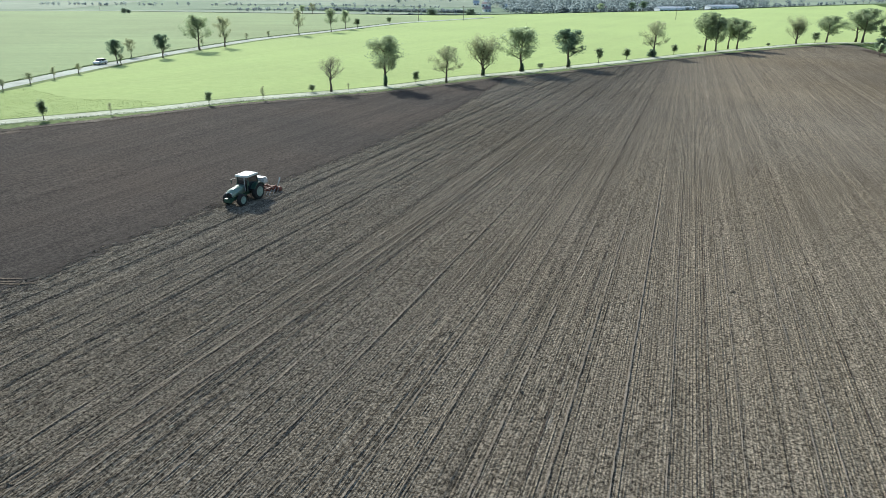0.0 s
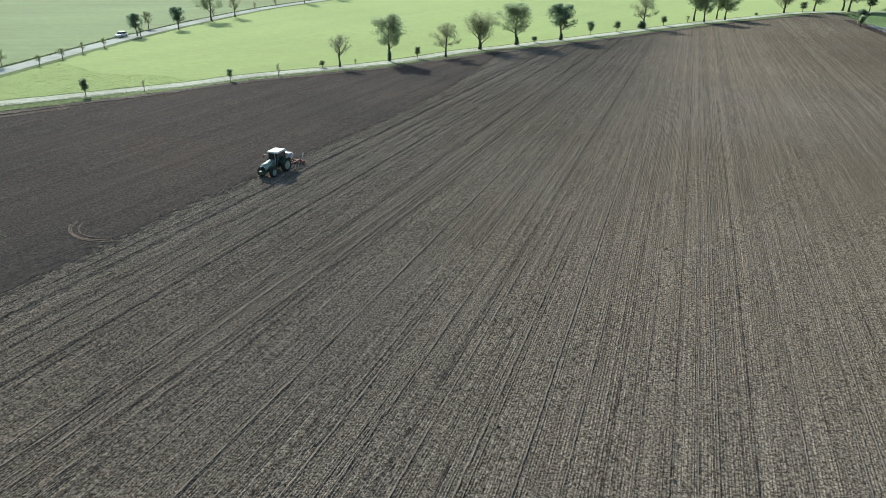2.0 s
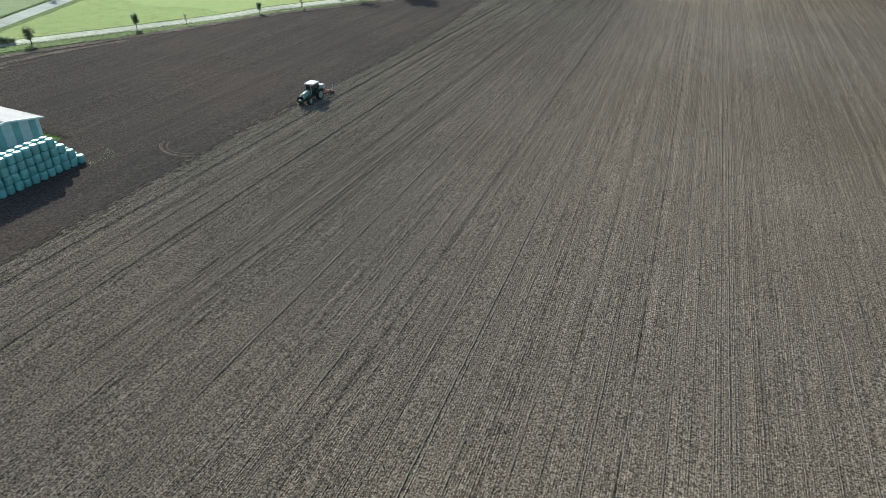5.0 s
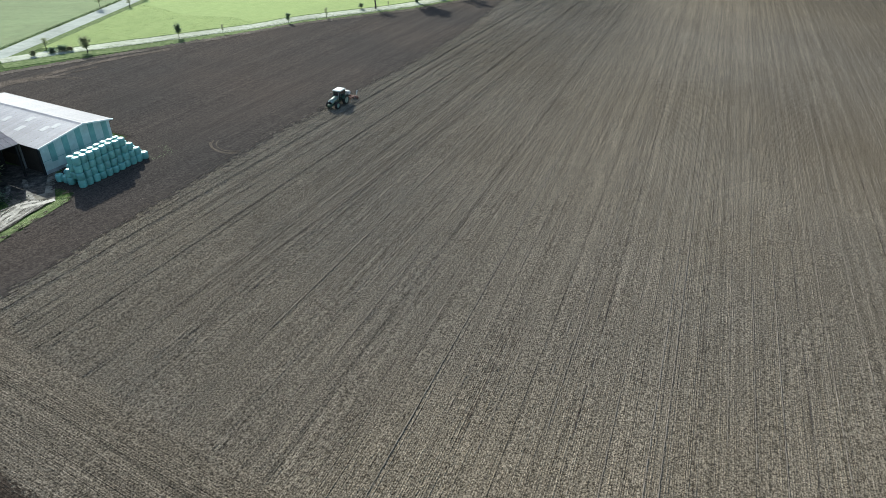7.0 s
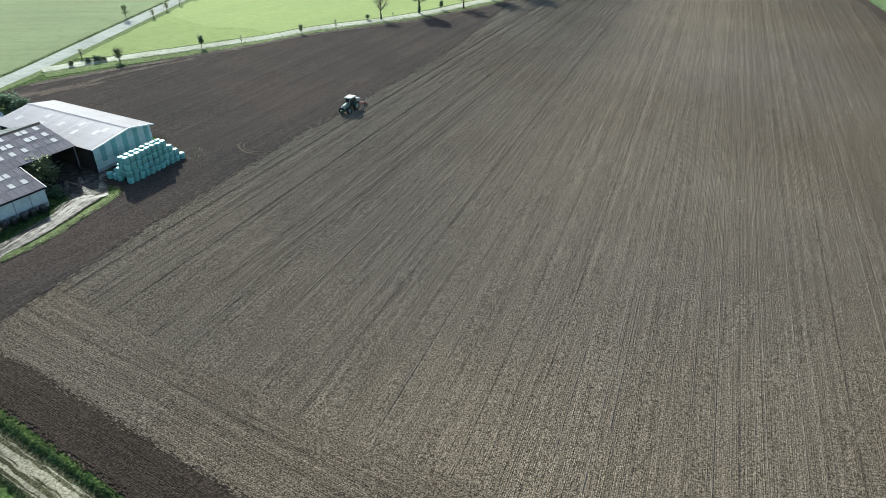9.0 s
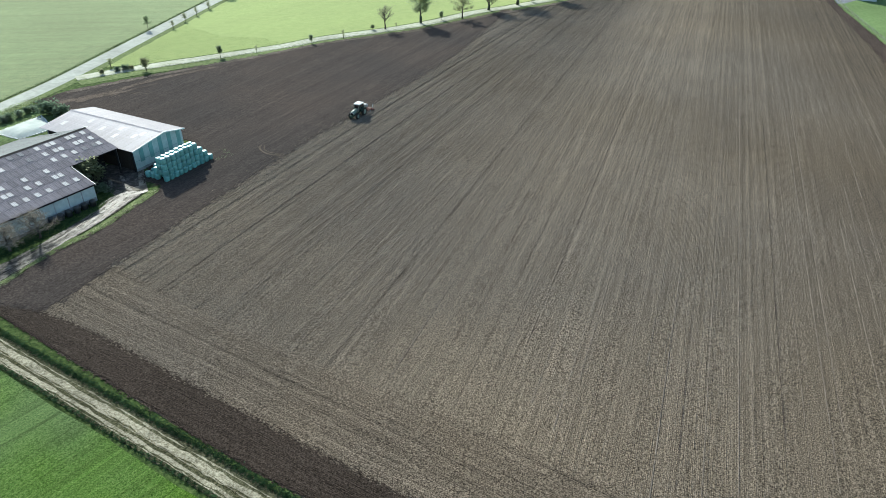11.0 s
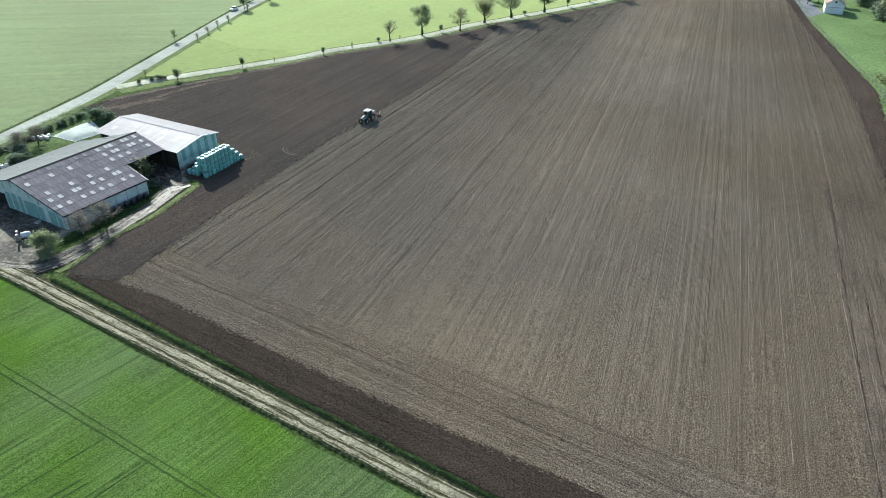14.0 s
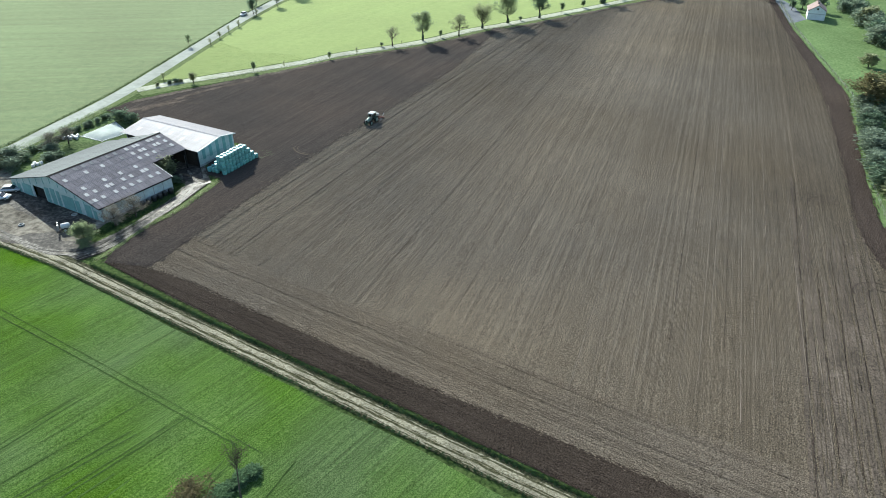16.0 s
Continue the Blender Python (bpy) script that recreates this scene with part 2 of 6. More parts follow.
leaf_olive = foliage("olive_brown_leaves", (0.215, 0.185, 0.105), (0.115, 0.105, 0.055), 0.5)
twig_dark = foliage("dark_fine_twigs", (0.090, 0.076, 0.062), (0.045, 0.038, 0.032), 0.1)
# distance haze is put into these leaf colours, pale and bluish
far_leaf = foliage("haze_tinted_wood_leaves", (0.205, 0.248, 0.262), (0.150, 0.186, 0.200), 0.85, 0.2)


# ---- shaping helpers ----
def smooth(a, b, v):
    v = np.clip((v - a) / (b - a), 0, 1)
    return v * v * (3 - 2 * v)


def ground_z(x, y):
    """Height of the land: gently falling eastward, a crest beyond the fields, a valley and a far hill."""
    x, y = np.asarray(x, float), np.asarray(y, float)
    z = -0.08 - 0.012 * np.clip(x, -250, 250) + 0.005 * np.clip(y, -200, 300)
    z = z - 1.3 / (1 + np.exp(-(x - 10) / 12)) / (1 + np.exp(-(30 - y) / 15))
    crest = 450 + 0.72 * np.maximum(0, x - 10)
    z = z - 21 * smooth(crest, crest + 450, y)
    return z + 110 * smooth(1900, 4300, np.hypot(x, y))


def gz(x, y):
    return float(ground_z(x, y))


def inside(px, py, poly):
    hit = np.zeros(px.shape, bool)
    for (x0, y0), (x1, y1) in zip(poly, poly[1:] + poly[:1]):
        cross = (y0 > py) != (y1 > py)
        if y0 != y1:
            hit ^= cross & (px < (x1 - x0) * (py - y0) / (y1 - y0) + x0)
    return hit


def np_mesh(name, verts, quads, mat, parent=None, shade=False):
    me = bpy.data.meshes.new(name)
    verts, quads = np.asarray(verts, np.float32), np.asarray(quads, np.int32)
    k = quads.shape[1]
    me.vertices.add(len(verts))
    me.vertices.foreach_set("co", verts.ravel())
    me.loops.add(quads.size)
    me.loops.foreach_set("vertex_index", quads.ravel())
    me.polygons.add(len(quads))
    me.polygons.foreach_set("loop_start", np.arange(0, quads.size, k, dtype=np.int32))
    me.polygons.foreach_set("use_smooth", np.full(len(quads), shade))
    me.update(calc_edges=True)
    me.materials.append(mat)
    ob = new(name, me)
    ob.parent = parent
    return ob


def part(name, bm, mat, parent=None, label="", shade=False):
    """Links a bmesh as one mesh object under a thing."""
    me = bpy.data.meshes.new(name)
    bmesh.ops.recalc_face_normals(bm, faces=bm.faces)
    for f in bm.faces:
        f.smooth = shade
    bm.to_mesh(me)
    bm.free()
    me.materials.append(mat)
    ob = new(name, me)
    ob.parent = parent
    return tagged(ob, label)


def dense(poly, step, closed=True, rough=0.0, seed=0):
    """Points along a line at even steps, wavering a little."""
    rng, out = random.Random(seed), []
    ends = list(zip(poly, poly[1:] + poly[:1])) if closed else list(zip(poly, poly[1:]))
    for (x0, y0), (x1, y1) in ends:
        n = max(1, int(math.hypot(x1 - x0, y1 - y0) / step))
        for i in range(n):
            out.append((x0 + (x1 - x0) * i / n + rng.uniform(-rough, rough), y0 + (y1 - y0) * i / n + rng.uniform(-rough, rough)))
    return out if closed else out + [poly[-1]]


def spline(pts, step=4.0):
    """A smooth line through the points."""
    out = []
    p = [pts[0]] + list(pts) + [pts[-1]]
    for i in range(1, len(p) - 2):
        a, b, c, d = (Vector((*q[:2], 0)) for q in p[i - 1:i + 3])
        n = max(2, int((c - b).length / step))
        for j in range(n):
            t = j / n
            q = 0.5 * ((2 * b) + (c - a) * t + (2 * a - 5 * b + 4 * c - d) * t * t + (3 * b - a - 3 * c + d) * t ** 3)
            out.append((q.x, q.y))
    return out + [tuple(pts[-1][:2])]


def patch(name, poly, mat, lift=0.03, step=6.0, rough=0.0, label=""):
    """A piece of ground that follows the land."""
    from_edge = dense(poly, step, True, rough, 3)
    xs, ys = [p[0] for p in from_edge], [p[1] for p in from_edge]
    gx, gy = np.meshgrid(np.arange(min(xs), max(xs), step), np.arange(min(ys), max(ys), step))
    keep = inside(gx.ravel(), gy.ravel(), from_edge)
    n = len(from_edge)
    pts = [Vector(p) for p in from_edge] + [Vector((a, b)) for a, b, k in zip(gx.ravel(), gy.ravel(), keep) if k]
    v, _, f, *_ = geometry.delaunay_2d_cdt(pts, [(i, (i + 1) % n) for i in range(n)], [], 1, 1e-4)
    co = np.array([(p.x, p.y) for p in v])
    co = np.c_[co, ground_z(co[:, 0], co[:, 1]) + lift]
    return tagged(np_mesh(name, co, [list(t) for t in f if len(t) == 3], mat, None, True), label, kind="structure")


def ribbon(name, line, width, mat, lift=0.06, step=3.0, rough=0.0, label="", seed=1, crown=0.0):
    """A strip of ground along a line; width may taper as (start, end)."""
    line = spline(line, step)
    rng = random.Random(seed)
    w0, w1 = width if isinstance(width, tuple) else (width, width)
    rows, n = [], len(line)
    for i, (x, y) in enumerate(line):
        ax, ay = line[max(0, i - 1)]
        bx, by = line[min(n - 1, i + 1)]
        l = math.hypot(bx - ax, by - ay) or 1
        nx, ny = -(by - ay) / l, (bx - ax) / l
        w = (w0 + (w1 - w0) * i / (n - 1)) / 2
        a, b = w + rng.uniform(-rough, rough), w + rng.uniform(-rough, rough)
        for k in (-1, -0.5, 0, 0.5, 1):
            o = k * (a if k < 0 else b)
            px, py = x + nx * o, y + ny * o
            rows.append((px, py, gz(px, py) + lift + crown * (1 - k * k)))
    quads = [(5 * i + j, 5 * i + j + 1, 5 * i + j + 6, 5 * i + j + 5) for i in range(n - 1) for j in range(4)]
    return tagged(np_mesh(name, rows, quads, mat, None, True), label, kind="structure")


def ridges(name, poly, mat, slope_at, span, along, gap, height, lift=0.05, origin=(0, 0), axis=None, step=1.6, label="", seed=5, track=0.0, rugged=0.35, fray=0.0):
    """Regular furrows inside poly, crest and trough by turns; they run north with a drift given by slope_at, or along axis. fray: how raggedly the worked soil ends."""
    rng = np.random.default_rng(seed)
    k = np.arange(math.ceil(span[0] / gap * 2), math.floor(span[1] / gap * 2))
    u = k * gap / 2
    s = u + rng.uniform(-0.22, 0.22, len(u)) * gap
    tall = np.where(rng.uniform(0, 1, (len(u), 1)) < 0.12, rng.uniform(1.1, 1.6, (len(u), 1)), rng.uniform(0.5, 0.9, (len(u), 1)))
    pressed = rng.uniform(-0.2, 0.5, (len(u), 1))
    t = np.arange(along[0], along[1], step)
    S, T = np.meshgrid(s, t, indexing="ij")
    T = T + rng.uniform(-0.3, 0.3, T.shape) * step
    if axis:
        ux, uy = axis
        X, Y = origin[0] + ux * T - uy * S, origin[1] + uy * T + ux * S
    else:
        X, Y = S + slope_at(S) * T, T
    h = height * (k % 2)[:, None] * rng.uniform(0.55, 1.2, S.shape) * tall + np.abs(rng.normal(0, height * rugged, S.shape))
    if track:   # every pass leaves one row pressed down or heaped up
        lane = np.floor((u + 1000) / track)
        edge = np.r_[True, lane[1:] != lane[:-1]][:, None]
        h = np.where(edge, h * 0.6 + height * pressed, h)
    Z = ground_z(X, Y) + lift + np.maximum(h, -0.015)
    n0, n1 = S.shape
    i = np.arange(n0 * n1).reshape(n0, n1)
    q = np.stack([i[:-1, :-1], i[1:, :-1], i[1:, 1:], i[:-1, 1:]], -1).reshape(-1, 4)
    cx, cy = X.ravel()[q].mean(1), Y.ravel()[q].mean(1)
    if fray:
        cx, cy = cx + rng.normal(0, fray, len(cx)), cy + rng.normal(0, fray, len(cy))
    q = q[inside(cx, cy, poly)]
    used, q2 = np.unique(q, return_inverse=True)
    v = np.c_[X.ravel(), Y.ravel(), Z.ravel()][used]
    ob = np_mesh(name, v, q2.reshape(-1, 4), mat, None, False)
    uv = np.c_[np.repeat(u, n1), T.ravel()][used][q2.ravel()]
    ob.data.uv_layers.new(name="rows").data.foreach_set("uv", uv.astype(np.float32).ravel())
    return tagged(ob, label, kind="structure")


# ---- land ----
def graded(reach, n, bend):
    u = np.linspace(-1, 1, n)
    return reach * np.sinh(bend * u) / math.sinh(bend)


gx, gy = np.meshgrid(graded(4400, 150, 5.2), graded(4400, 150, 5.2) + 60, indexing="ij")
gi = np.arange(gx.size).reshape(gx.shape)
gq = np.stack([gi[:-1, :-1], gi[1:, :-1], gi[1:, 1:], gi[:-1, 1:]], -1).reshape(-1, 4)
tagged(np_mesh("ground", np.c_[gx.ravel(), gy.ravel(), ground_z(gx, gy).ravel()], gq, turf, None, True), "rough green grassland rolling to the horizon", kind="structure")

# outlines of the fields, in metres
EDGE_SW = [(-64.0, -1.3), (-46.8, -11.6), (-23.0, -25.8), (4.7, -40.8), (25.5, -51.8), (62.2, -70.6), (110.2, -96.6)]
EDGE_E = [(104, -40), (92, 0), (96, 23.7), (102.3, 45.3), (116.2, 82.2), (125.5, 106.6), (131.7, 143.1), (140.0, 191.4), (150.5, 236), (158, 262), (164, 287)]
EDGE_N = [(150.5, 284.0), (105.5, 251.5), (68.5, 221.0), (50.5, 206.0), (20.5, 181.0), (8.0, 171.8), (-13.0, 152.0), (-40.5, 134.0), (-57.5, 119.0), (-73.5, 105.8), (-86.0, 95.5), (-96.5, 86)]
EDGE_W = [(-100, 78), (-90, 73), (-79, 68.5), (-54, 56.8), (-58.8, 44.5), (-57.5, 38.2), (-53.2, 36.4), (-52.7, 33.9), (-54.9, 25.7), (-57.4, 18.3), (-61.2, 11.6), (-64.0, 2.2)]
FIELD = EDGE_SW + EDGE_E + EDGE_N + EDGE_W
TILL = [(-55.6, -4.0), (-52.7, 2.4), (-44.4, 24.2), (-29.0, 62.0), (-10.2, 101), (1.0, 128.0), (17.6, 181.0)]
HEAD_IN = [(-54.8, -2.6), (-45.9, -6.6), (-37.0, -11.5), (-22.3, -19.9), (-8.5, -27.5), (3.6, -33.7), (15.1, -39.2), (27.8, -45.4), (40, -51.5), (68, -64), (102, -80)]
ROWS_START = [(-49.2, 10.0), (-43.0, 4.5), (-35.4, -0.3), (-19.6, -8.8), (-5.8, -16.0), (10.4, -23.6), (29.7, -33.5), (46, -41.5), (66, -51), (92, -64)]
DARK_E = [(88, -40), (87.0, -8), (88.4, 8.0), (89.2, 17.0), (92.2, 28.5), (100.1, 51.2), (105.7, 69.0), (113.0, 90.7), (120.9, 117.0), (128.1, 149.5), (137.0, 190.8), (144.2, 221.4), (154, 266)]
patch("field_soil", FIELD, soil, 0.03, 7.0, 0.15, "brown cultivated arable field with straight drill rows")
DARK_LEFT = [(-54.8, -2.6)] + TILL[1:] + EDGE_N[5:] + EDGE_W + [(-64, -1.3)]
patch("ploughed_strip_west", DARK_LEFT, soil_dark, 0.06, 6.0, 0.25, "freshly ploughed dark brown soil")
DARK_SW = EDGE_SW + HEAD_IN[::-1]
patch("ploughed_strip_south", DARK_SW, soil_damp, 0.065, 4.0, 0.25, "freshly ploughed dark headland strip")
DARK_EAST = EDGE_E[:-1] + DARK_E[::-1]
patch("ploughed_strip_east", DARK_EAST, soil_east, 0.06, 3.0, 0.8, "freshly turned dark soil along the pasture fence")
HEAD = HEAD_IN + ROWS_START[::-1]
patch("headland_soil", HEAD, soil_head, 0.055, 5.0, 0.2, "brown headland soil worked across the rows")


def row_slope(s):
    return np.interp(s, [-56, -30, 0, 40], [0.455, 0.41, 0.337, 0.322])


UNDER = [(x - 2.6, y + 1.0) for x, y in TILL]   # the worked soil runs on under the ragged edge of the ploughed strip
MAIN = [(x - 0.5, y - 0.9) for x, y in ROWS_START] + DARK_E[1:] + [(150.5, 284.0)] + EDGE_N[1:5] + UNDER[::-1][:-1]
HEAD_ROWS = [(x - 0.9, y - 1.7) for x, y in HEAD_IN] + ROWS_START[::-1]
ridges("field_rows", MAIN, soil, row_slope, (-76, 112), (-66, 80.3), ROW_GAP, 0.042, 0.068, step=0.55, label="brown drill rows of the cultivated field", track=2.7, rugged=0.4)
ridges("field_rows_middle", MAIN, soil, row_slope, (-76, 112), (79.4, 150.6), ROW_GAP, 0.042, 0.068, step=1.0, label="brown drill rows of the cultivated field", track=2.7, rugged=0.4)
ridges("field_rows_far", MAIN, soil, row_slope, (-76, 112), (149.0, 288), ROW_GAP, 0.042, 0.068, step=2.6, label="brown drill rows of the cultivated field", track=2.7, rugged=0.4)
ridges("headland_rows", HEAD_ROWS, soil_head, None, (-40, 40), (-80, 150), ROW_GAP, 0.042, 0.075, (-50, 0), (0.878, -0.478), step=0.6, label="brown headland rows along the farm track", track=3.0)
ridges("furrows_south", DARK_SW, soil_damp, None, (-40, 40), (-80, 150), 0.21, 0.032, 0.12, (-50, 0), (0.878, -0.478), step=0.3, label="dark plough furrows along the farm track", fray=0.3)
ridges("furrows_west", DARK_LEFT, soil_dark, lambda s: np.full_like(s, 0.46), (-150, 5), (-4, 185), 0.34, 0.024, 0.13, step=0.6, rugged=0.2, label="dark plough furrows of freshly turned soil", fray=0.6)
ridges("furrows_east", DARK_EAST, soil_east, lambda s: np.full_like(s, 0.33), (40, 150), (-95, 290), 0.32, 0.045, 0.13, step=0.9, label="dark plough furrows beside the pasture", fray=0.5)

# wheel lines of earlier passes, a dark groove beside a pale pressed strip
T1 = [(-30.5, 9), (-21.3, 28.1), (-5.1, 62), (3, 80)]
pick = random.Random(14)
LINES = [[(x + d, y) for x, y in T1] for d in (0.0, 2.2, 0.45, 2.6)]
for k in range(48):
    s = -48 + 2.6 * k + pick.uniform(-0.9, 0.9)
    y0 = np.interp(s, [-50, -20, 10, 46, 92], [10, -5, -22, -40, -52]) + pick.uniform(0, 25)
    LINES.append([(s + float(row_slope(s)) * y, y) for y in np.linspace(y0, min(y0 + pick.uniform(60, 130), 135), 5)])
for k, line in enumerate(LINES):
    pale = k < 2 or k > 3 and k % 4 > 0
    ribbon("wheel_line", line, pick.uniform(0.05, 0.09) * (1 if pale else 0.6), soil_track if pale else soil_east, 0.17, 0.6, 0.04, "pale straight wheel line between the drill rows" if pale else "dark narrow groove between the drill rows", seed=200 + k)

# neighbouring fields, roads and tracks
ROAD = [(-190, -120), (-150, -30), (-128, 12), (-113.0, 46.3), (-108.2, 65.2), (-102.3, 92.5), (-96.6, 143), (-91.5, 190), (-83.5, 233), (-71.5, 278), (-52.5, 322), (-25.5, 391.2), (-7.8, 417.3), (30, 470)]
PATH = [(-99.2, 96.5), (-88, 105.5), (-76.0, 113.5), (-52.5, 130.0), (-42.5, 139.0), (-15.0, 157.2), (5.5, 177.5), (18.0, 186.5), (48.0, 211.5), (66, 226.5), (82, 240.5), (103, 257), (148, 289.6), (170, 296), (215, 300)]
patch("crop_field_north", [(-97.5, 106)] + [(x - 1.0, y + 2.2) for x, y in PATH[1:-1]] + [(250, 310), (480, 820), (330, 740), (120, 600), (20, 530)] + [(x + 3.5, y) for x, y in ROAD[::-1][1:-5]], crop_far, 0.05, 12, 0.3, "bright yellow-green young cereal crop")
patch("crop_field_crest", [(-13, 414), (-4, 414), (21, 531), (-22, 521)], crop_far, 0.045, 12, 0.3, "yellow-green crop running over the crest")
patch("crop_field_west", [(x - 3.2, y + 0.6) for x, y in ROAD[1:-1]] + [(-20, 520), (-330, 530), (-460, 300), (-380, 40), (-300, -80)], crop_west, 0.05, 14, 0.3, "pale green crop with faint drill stripes")
patch("crop_field_near", [(-89.0, 5.1), (-71.4, -4.2), (-56.6, -12.9), (-31.7, -27.2), (-2.9, -43.0), (20, -57), (58, -77), (106, -103), (120, -260), (-260, -260), (-200, -40), (-150, 30)], crop_near, 0.05, 6, 0.25, "lush green crop with dark wheel lines")
patch("pasture", [(92.5, -20), (96.3, 23.7), (102.6, 45.3), (116.5, 82.2), (125.8, 106.6), (132.0, 143.1), (140.3, 191.4), (150.8, 236), (158.4, 262), (210, 330), (420, 330), (420, -60)], pasture, 0.05, 10, 0.2, "short green grazed pasture")
ribbon("road_verge", [(x + 0.8, y) for x, y in ROAD], 8.2, verge_mat, 0.066, 4.0, 0.3, "pale mown grass verge beside the road")
ribbon("path_verge", [(x + 1.2, y - 1.9) for x, y in PATH], 9.6, verge_mat, 0.072, 3.0, 0.25, "pale grass verge beside the gravel path")
ribbon("road", ROAD, 5.1, asphalt_pale, 0.09, 4.0, 0.05, "pale worn asphalt country road", crown=0.06)
ribbon("path", [(x + 0.3, y - 0.5) for x, y in PATH], 4.5, path_mat, 0.09, 3.0, 0.15, "pale gravel path lined with trees", crown=0.05)
TRACK = [(-98, 11.5), (-86, 5.0), (-72.6, -1.2), (-59.0, -8.7), (-33.6, -22.8), (-3.8, -39.2), (19.4, -51.6), (58, -72), (110, -100)]


def beside(line, off):
    """The line moved sideways, to its left where off is positive."""
    out = []
    for i, (x, y) in enumerate(line):
        (ax, ay), (bx, by) = line[max(0, i - 1)], line[min(len(line) - 1, i + 1)]
        l = math.hypot(bx - ax, by - ay)
        out.append((x - off * (by - ay) / l, y + off * (bx - ax) / l))
    return out


track_grass = surface("worn_olive_grass", [(0.022, 0.027, 0.012), (0.066, 0.067, 0.036), (0.155, 0.148, 0.094)], 3.0, 9, 1.0, (6, 0.08), (0.12, 0.3), spec=0.05, grain=0.85)
ribbon("farm_track", beside(TRACK, -0.2), 4.0, track_grass, 0.08, 2.0, 0.12, "farm track with a worn grassy middle")
for k, (off, wide) in enumerate(((0.08, 0.82), (-1.2, 0.46))):
    ribbon("rut", beside(TRACK, off), wide, rut, 0.11, 1.2, 0.13, "pale dry gravel wheel rut", seed=21 + k)
for k, off in enumerate((0.9, -0.5, -1.66)):
    ribbon("rut", beside(TRACK, off), 0.13, rut, 0.105, 1.0, 0.11, "thin dry streak beside the wheel rut", seed=54 + k)
patch("yard", [(-130, 36), (-112, 18), (-90, 6.5), (-76, 0.5), (-69.5, 1.5), (-63.0, 14), (-58.5, 28), (-55.2, 34.0), (-56.2, 37.0), (-59.2, 43.0), (-63, 45), (-64, 33), (-72.5, 15), (-99, 27), (-106, 40), (-122, 44)], yard_mat, 0.10, 3.0, 0.35, "muddy gravel farmyard with pale wheel ruts")
ribbon("field_margin", [(x + 0.6, y - 1.0) for x, y in EDGE_N], 2.0, surface("field_margin_soil", [(0.028, 0.0235, 0.0195), (0.080, 0.067, 0.056), (0.165, 0.141, 0.117)], 3.4, 6, 1.0, (7, 0.06), (0.15, 0.35), spec=0.05, grain=0.9), 0.20, 0.8, 0.35, "lighter unploughed field margin beside the path", seed=17)


# ---- trees ----
def tube(bm, pts, radii, sides=6):
    rings = []
    for i, (p, r) in enumerate(zip(pts, radii)):
        d = (pts[min(i + 1, len(pts) - 1)] - pts[max(i - 1, 0)]).normalized()
        a = d.orthogonal().normalized()
        b = d.cross(a)
        rings.append([bm.verts.new(p + (a * math.cos(k * math.tau / sides) + b * math.sin(k * math.tau / sides)) * r) for k in range(sides)])
    for r0, r1 in zip(rings, rings[1:]):
        for k in range(sides):
            bm.faces.new((r0[k], r0[(k + 1) % sides], r1[(k + 1) % sides], r1[k]))
    bm.faces.new(rings[-1])
    bm.faces.new(rings[0][::-1])


def leaves(name, spots, size, mat, parent, seed=0, thin=0.55):
    """Small leaf sprays, each a bent pair of faces, at the given spots."""
    rng = np.random.default_rng(seed)
    c = np.asarray(spots)
    n = len(c)
    d = rng.normal(size=(n, 3))
    d[:, 2] *= 0.6
    d /= np.linalg.norm(d, axis=1)[:, None]
    e = np.cross(d, rng.normal(size=(n, 3)))
    e /= np.linalg.norm(e, axis=1)[:, None]
    f = np.cross(d, e)
    s = size * rng.uniform(0.55, 1.35, (n, 1))
    v = np.stack([c - d * s, c - e * s * thin + f * s * 0.2, c + d * s, c + e * s * thin + f * s * 0.2], 1).reshape(-1, 3)
    return np_mesh(name, v, np.arange(4 * n).reshape(-1, 4), mat, parent)


